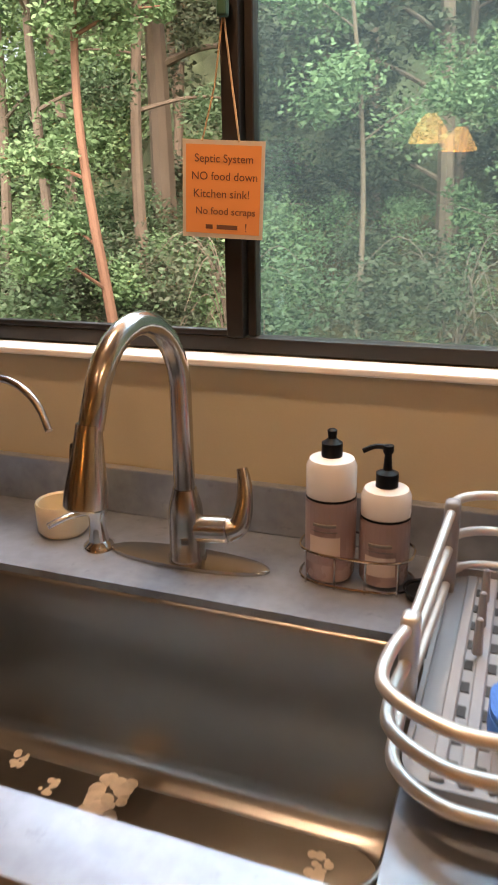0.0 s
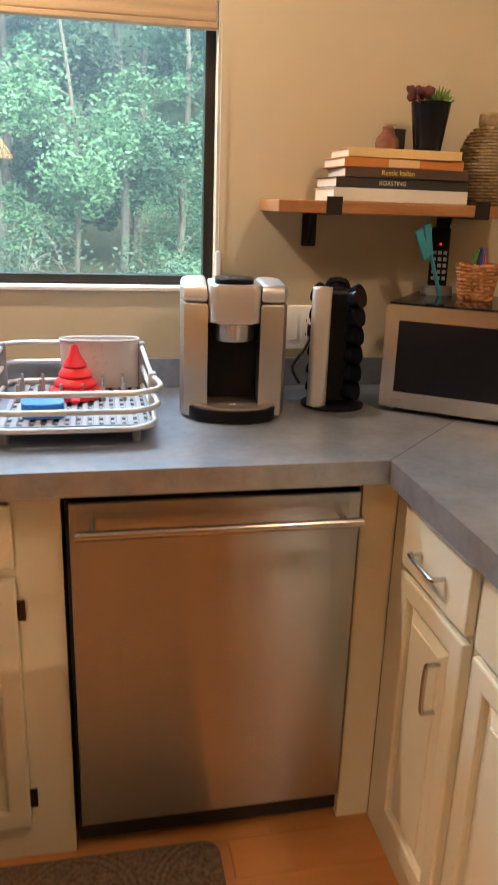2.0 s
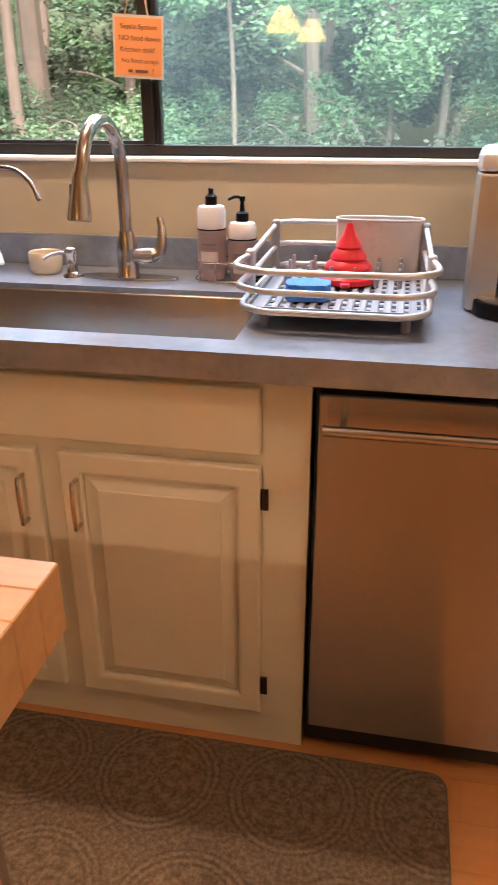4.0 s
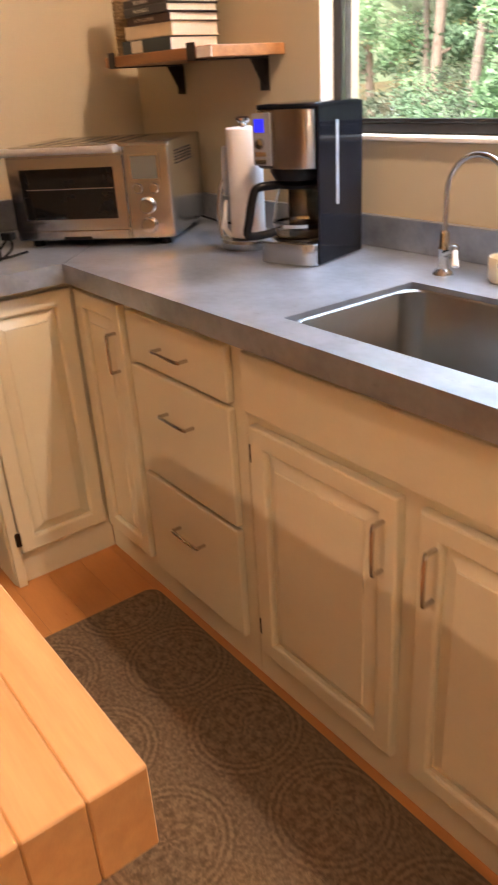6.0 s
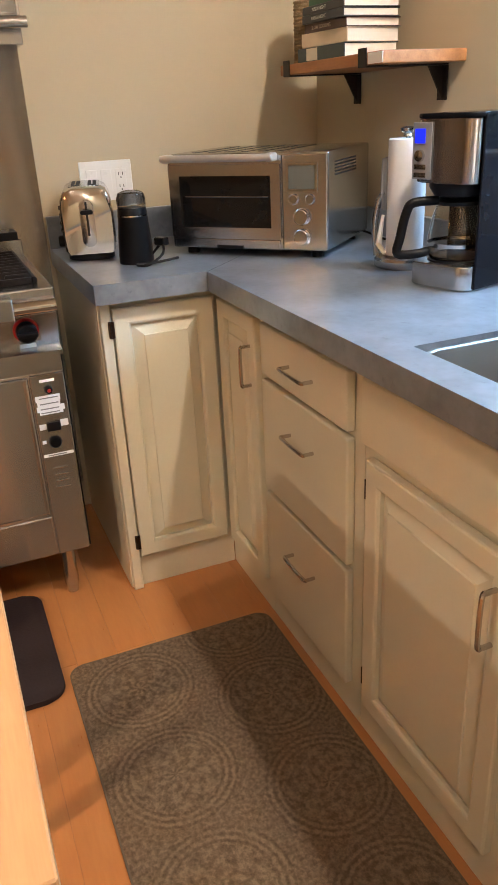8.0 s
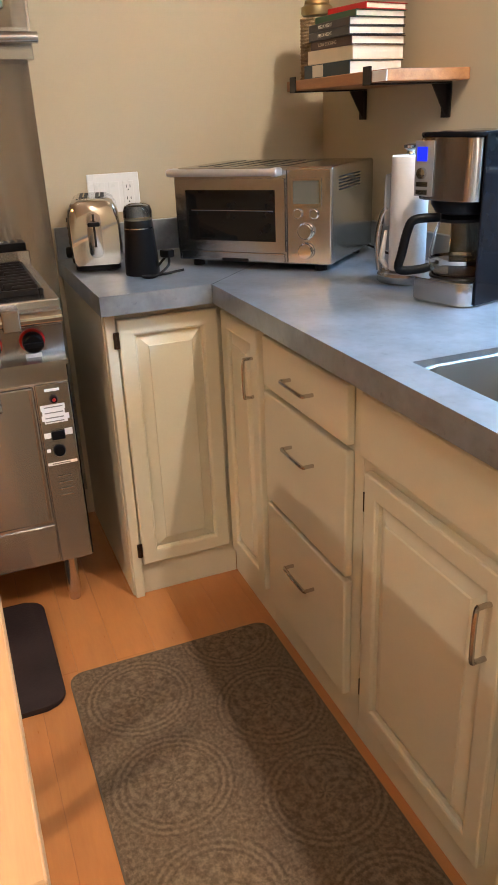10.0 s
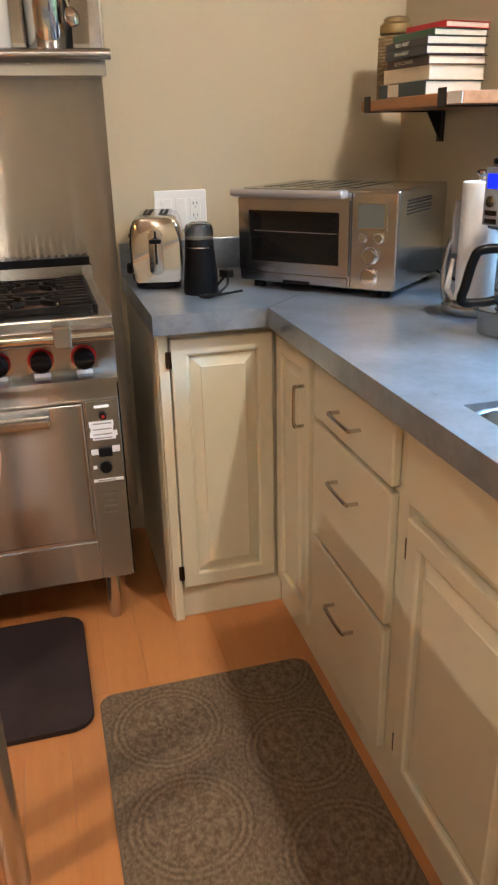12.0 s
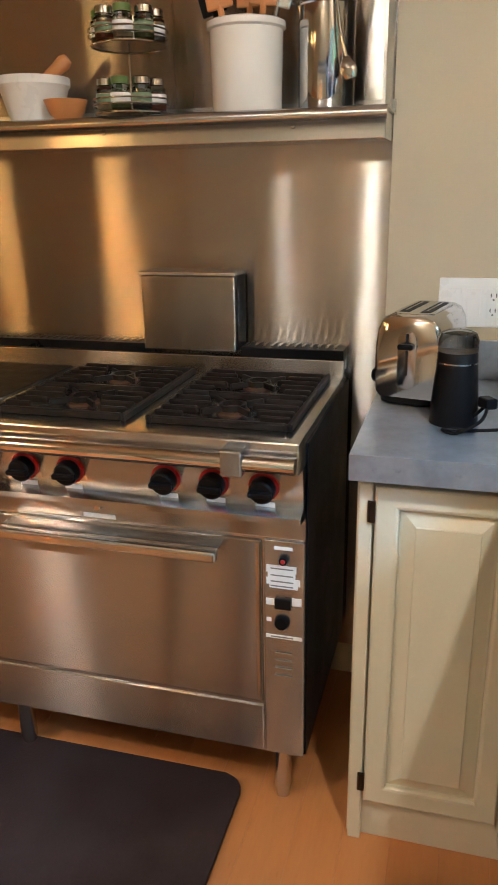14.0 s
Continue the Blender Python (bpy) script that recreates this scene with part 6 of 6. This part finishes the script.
cb = thing("wicker_canister", "tall woven canister with a metal lid", "basket", (-1.612, 0.845, SZ))
part("core", lathe([(0, 0), (0.04, 0), (0.042, 0.16), (0, 0.16)], 20), CANE, cb, smooth=True)
woven(cb, [(0.043, 0.005 + 0.0085 * k) for k in range(19)], 14, 0.0042, CANE)
part("lid", lathe([(0, 0.168), (0.044, 0.168), (0.046, 0.174), (0.045, 0.190), (0.036, 0.197), (0.036, 0.205), (0.03, 0.21), (0, 0.212)], 24), material("antique_brass", (0.40, 0.30, 0.15), 0.4, metal=0.9, var=0.2), cb, "dull brass lid", smooth=True)

# pendant lamps over the island, whose bulbs light the kitchen
SHADE_G = glow("amber_glass_shade", (0.95, 0.50, 0.14), 5.0)
BULB = glow("lamp_bulb", (1.0, 0.75, 0.42), 30.0)
for x, y in PENDANTS:
    pd = thing("pendant_lamp", "amber cone-shaded pendant lamp on a thin cord", "pendant lamp", (x, y, PEND_Z), group="pendant lamps")
    part("shade", lathe([(0.022, 0.118), (0.028, 0.114), (0.055, 0.080), (0.080, 0.035), (0.096, 0.0), (0.093, 0.0), (0.077, 0.033), (0.052, 0.076), (0.022, 0.112)], 36), SHADE_G, pd, smooth=True)
    part("socket", lathe([(0, 0.10), (0.018, 0.10), (0.02, 0.16), (0, 0.17)], 16), BLACK, pd, smooth=True)
    part("bulb", lathe([(0, 0.034), (0.017, 0.04), (0.026, 0.058), (0.022, 0.08), (0.012, 0.099), (0, 0.099)], 20), BULB, pd, "lit warm bulb", smooth=True).visible_shadow = False
    part("cord", rod((0, 0, 0.17), (0, 0, ZC - PEND_Z), 0.003, 6), BLACK, pd)
for x, y in DOMES:
    cl = thing("ceiling_light", "round frosted glass ceiling light", "ceiling light", (x, y, ZC), group="ceiling lights")
    part("canopy", lathe([(0, -0.012), (0.07, -0.012), (0.085, -0.001), (0, -0.001)], 28), PLASTIC_W, cl, smooth=True)
    part("dome", lathe([(0, -0.115), (0.05, -0.108), (0.085, -0.08), (0.10, -0.045), (0.09, -0.015)], 28), glow("lit_glass_dome", (1.0, 0.86, 0.66), 1.2), cl, "lit frosted glass dome", smooth=True).visible_shadow = False

# ---- outdoors ----
EARTH = material("forest_floor", (0.16, 0.10, 0.06), 0.95, var=0.4, scale=1.2, fine=14, bump=0.5, alt=(0.13, 0.15, 0.06))
b = bmesh.new()
bmesh.ops.create_grid(b, x_segments=90, y_segments=110, size=1.0)
for v in b.verts:
    x, y = v.co.x * 75, 5.0 + v.co.y * 75
    v.co = (x, y, -0.75 + 0.085 * max(0, y - 4) + (0.25 if y > 2.5 else 0.06) * noise.noise((x * 0.2, y * 0.2, 0)))
solid("ground", b, EARTH, "leaf-strewn brown forest floor rising behind the house", "ground")
solid("foundation", box(XW - 0.11, XE + 0.11, YS - 0.11, YN + 0.13, -1.1, -0.061), material("concrete", (0.32, 0.31, 0.29), 0.9, var=0.15, scale=3, fine=40, bump=0.3), "plain grey concrete foundation under the house", "foundation")
LEAVES = []
for n, c, a in (("bright", (0.12, 0.30, 0.145), (0.23, 0.44, 0.23)), ("mid", (0.085, 0.19, 0.105), (0.14, 0.28, 0.165)), ("dull", (0.07, 0.115, 0.075), (0.11, 0.17, 0.11))):
    mt = material("foliage_" + n, c, 0.6, var=0.3, scale=1.5, fine=12, alt=a)
    mt.node_tree.nodes["Principled BSDF"].inputs["Transmission Weight"].default_value = 0.0
    LEAVES.append(mt)
BARK = [material("bark_grey", (0.21, 0.175, 0.14), 0.9, var=0.3, scale=8, fine=60, bump=0.8, stretch=(1, 1, 0.2)), material("bark_red", (0.26, 0.15, 0.105), 0.8, var=0.3, scale=6, fine=40, bump=0.5, stretch=(1, 1, 0.25)), material("bark_pale", (0.20, 0.18, 0.15), 0.9, var=0.25, scale=8, fine=60, bump=0.5)]


def leaf_cloud(centres, per, size, seed, squash=0.8):
    """Many small leaves strewn round the given centres."""
    r = np.random.default_rng(seed)
    c = np.repeat(np.array(centres)[:, :3], per, 0)
    rad = np.repeat(np.array(centres)[:, 3], per)[:, None]
    d = r.normal(size=(len(c), 3))
    d /= np.linalg.norm(d, axis=1)[:, None]
    p = c + d * rad * (r.random((len(c), 1)) ** 0.6) * (1, 1, squash)
    u = r.normal(size=(len(c), 3)) * (1, 1, 0.5)
    u /= np.linalg.norm(u, axis=1)[:, None]
    w = np.cross(u, r.normal(size=(len(c), 3)))
    w /= np.linalg.norm(w, axis=1)[:, None]
    s = size * r.uniform(0.6, 1.4, (len(c), 1))
    quad = np.stack([p - u * s, p + w * s * 0.5, p + u * s, p - w * s * 0.5], 1).reshape(-1, 3)
    me = bpy.data.meshes.new("leaves")
    me.from_pydata(quad.tolist(), [], np.arange(len(quad)).reshape(-1, 4).tolist())
    return me


def ground_z(y):
    return -0.75 + 0.085 * max(0, y - 4)


def tree(x, y, h, r, bark, leaf, seed, crown_from=0.35, clumps=34, per=120, leafsize=0.05, spread=1.4, bend=0.25, label="forest tree with a slender trunk and loose crown"):
    rs = random.Random(seed)
    g = ground_z(y)
    t = thing("tree", label, "tree", (x, y, g - 0.1), group="forest trees")
    pts, a = [], rs.uniform(0, 6)
    for k in range(9):
        q = k / 8
        pts.append((bend * math.sin(a + q * 4) * q, bend * math.cos(a + q * 3.3) * q * 0.6, h * q))
    sm = smooth_path(pts, 4)
    part("trunk", tube(sm, r, 9, radii=[r * (1.15 - 0.95 * i / len(sm)) for i in range(len(sm))]), BARK[bark], t, smooth=True)
    cs = []
    for k in range(11):
        q = rs.uniform(crown_from, 0.97)
        base = Vector(sm[int(q * (len(sm) - 1))])
        an, ln = rs.uniform(0, 6.283), spread * rs.uniform(0.5, 1.1) * (1.15 - q * 0.6)
        e = base + Vector((math.cos(an) * ln, math.sin(an) * ln, ln * rs.uniform(0.05, 0.5)))
        mid = base.lerp(e, 0.5) + Vector((0, 0, 0.08 * ln))
        lp = smooth_path([base, mid, e], 4)
        part("limb", tube(lp, 0.02, 6, radii=[r * 0.35 * (1 - 0.8 * i / len(lp)) for i in range(len(lp))]), BARK[bark], t)
        for s in range(max(1, clumps // 11)):
            f = rs.uniform(0.35, 1.1)
            p = base.lerp(e, f) + Vector((rs.uniform(-0.3, 0.3), rs.uniform(-0.3, 0.3), rs.uniform(-0.15, 0.25))) * spread * 0.6
            cs.append((p.x, p.y, p.z, rs.uniform(0.16, 0.55) * spread * 0.6))
    me = leaf_cloud(cs, per * 2, leafsize * 0.62, seed)
    me.materials.append(LEAVES[leaf])
    crown = new("crown", me)
    crown.parent = t
    return t


# nearer trees that can be told apart
tree(-4.2, 6.6, 6.5, 0.060, 2, 1, 11, 0.3, 44, 150, 0.04, 1.1, 0.12, "slim pale-barked tree behind the window")
tree(-2.9, 5.6, 5.6, 0.050, 1, 0, 12, 0.25, 55, 170, 0.04, 0.9, 0.50, "red-barked leaning tree with bright leaves")
tree(-4.4, 9.5, 9.0, 0.17, 0, 2, 13, 0.4, 44, 150, 0.05, 1.8, 0.1, "thick straight brown-trunked forest tree")
tree(0.25, 8.2, 5.5, 0.035, 0, 0, 14, 0.2, 55, 170, 0.045, 1.3, 0.3)
tree(1.4, 7.5, 5.0, 0.05, 0, 1, 15, 0.15, 66, 180, 0.045, 1.4, 0.2)
tree(2.6, 9.0, 7.0, 0.04, 0, 1, 16, 0.2, 66, 170, 0.05, 1.7, 0.3)
tree(3.8, 8.0, 6.5, 0.04, 0, 1, 17, 0.15, 66, 180, 0.05, 1.6, 0.3)
tree(-1.3, 7.4, 6.0, 0.03, 0, 0, 18, 0.2, 66, 170, 0.045, 1.4, 0.3)
tree(-3.9, 8.0, 7.0, 0.08, 0, 1, 19, 0.2, 66, 170, 0.05, 1.7, 0.3)
tree(-5.5, 7.5, 6.0, 0.07, 2, 0, 20, 0.15, 66, 170, 0.05, 1.7, 0.3)
rt = random.Random(3)
for k in range(22):
    x = -14 + 28 * (k + rt.uniform(0, 1)) / 22
    tree(x, rt.uniform(11, 17), rt.uniform(8, 12), rt.uniform(0.06, 0.12), rt.choice((0, 0, 0, 2)), rt.choice((1, 2, 2, 0)), 40 + k, 0.08, 77, 140, 0.085, 2.3, 0.4)
# undergrowth: bushes and bare twigs
ru = random.Random(9)
for k in range(66):
    x, y = ru.uniform(-8, 8) if k < 44 else ru.uniform(-9, -2), ru.uniform(5.0, 12)
    g = ground_z(y)
    cs = [(ru.gauss(0, 0.35), ru.gauss(0, 0.3), ru.uniform(0.1, 1.5), ru.uniform(0.2, 0.5)) for _ in range(13)]
    bh = thing("bush", "loose green undergrowth bush", "bush", (x, y, g), group="undergrowth")
    me = leaf_cloud(cs, 260, 0.026, 200 + k)
    me.materials.append(LEAVES[ru.choice((0, 0, 1, 1, 2))])
    o = new("leaves", me)
    o.parent = bh
    for s in range(4):
        an = ru.uniform(0, 6.283)
        part("twig", tube(smooth_path([(0, 0, 0), (0.2 * math.cos(an), 0.2 * math.sin(an), 0.5), (0.5 * math.cos(an), 0.4 * math.sin(an), 1.0)], 3), 0.006, 5), BARK[2], bh)
for x, y in ((-0.2, 6.0), (1.9, 6.2), (-2.2, 6.4)):
    tw = thing("dead_shrub", "pale leafless dead shrub with arching branches", "shrub", (x, y, ground_z(y)), group="undergrowth")
    for k in range(16):
        an, ln = ru.uniform(0, 6.283), ru.uniform(0.4, 0.9)
        zt = ru.uniform(1.1, 1.75)
        pts = smooth_path([(0, 0, 0), (0.1 * math.cos(an), 0.1 * math.sin(an), zt * 0.7), (ln * 0.5 * math.cos(an), ln * 0.5 * math.sin(an), zt), (ln * math.cos(an), ln * math.sin(an), zt * 0.72)], 5)
        part("branch", tube(pts, 0.012, 5, radii=[0.011 * (1 - 0.85 * i / len(pts)) for i in range(len(pts))]), BARK[2], tw)
# distant forest
FAR = material("far_forest", (0.060, 0.10, 0.068), 1.0, var=0.7, scale=1.1, fine=9, alt=(0.15, 0.22, 0.13))
b = bmesh.new()
bmesh.ops.create_grid(b, x_segments=80, y_segments=24, size=1.0)
for v in b.verts:
    x = v.co.x * 45
    zz = (v.co.y + 1) * 8 * (1 - 0.78 * math.exp(-((x + 17) / 4.5) ** 2))
    v.co = (x, 24 + 2.5 * noise.noise((x * 0.3, zz * 0.3, 2)) + x * x * -0.004, 0.6 + zz + 1.5 * noise.noise((x * 0.25, 5, 0)) * (zz > 15))
solid("backdrop", b, FAR, "dark wall of distant forest", "backdrop")

# floor boards
PW = 0.105
rows_ = int((YN + 0.1 - YS) / PW) + 1
rf = random.Random(21)
cuts = (0.9, 1.2, 1.5, 1.8)
shared = {}
for k in range(rows_):
    y = YS - 0.05 + k * PW
    x = XW - 0.05 - rf.choice((0.0, 0.3, 0.6, 0.8))
    while x < XE:
        ln = rf.choice(cuts)
        x0, x1 = max(x, XW - 0.1), min(x + ln, XE + 0.1)
        key = round(x1 - x0, 3)
        if x1 - x0 > 0.02:
            if key not in shared:
                bm_ = box(0, key - 0.0004, 0, PW - 0.0004, -0.016, 0.0, 0.0003, 1)
                me = bpy.data.meshes.new("floor_board")
                bm_.to_mesh(me)
                bm_.free()
                me.materials.append(FLOOR_WOOD)
                shared[key] = me
            ob = new("floor_board", shared[key])
            ob.parent = floor
            ob.location = (x0, y, -0.0002)
        x += ln
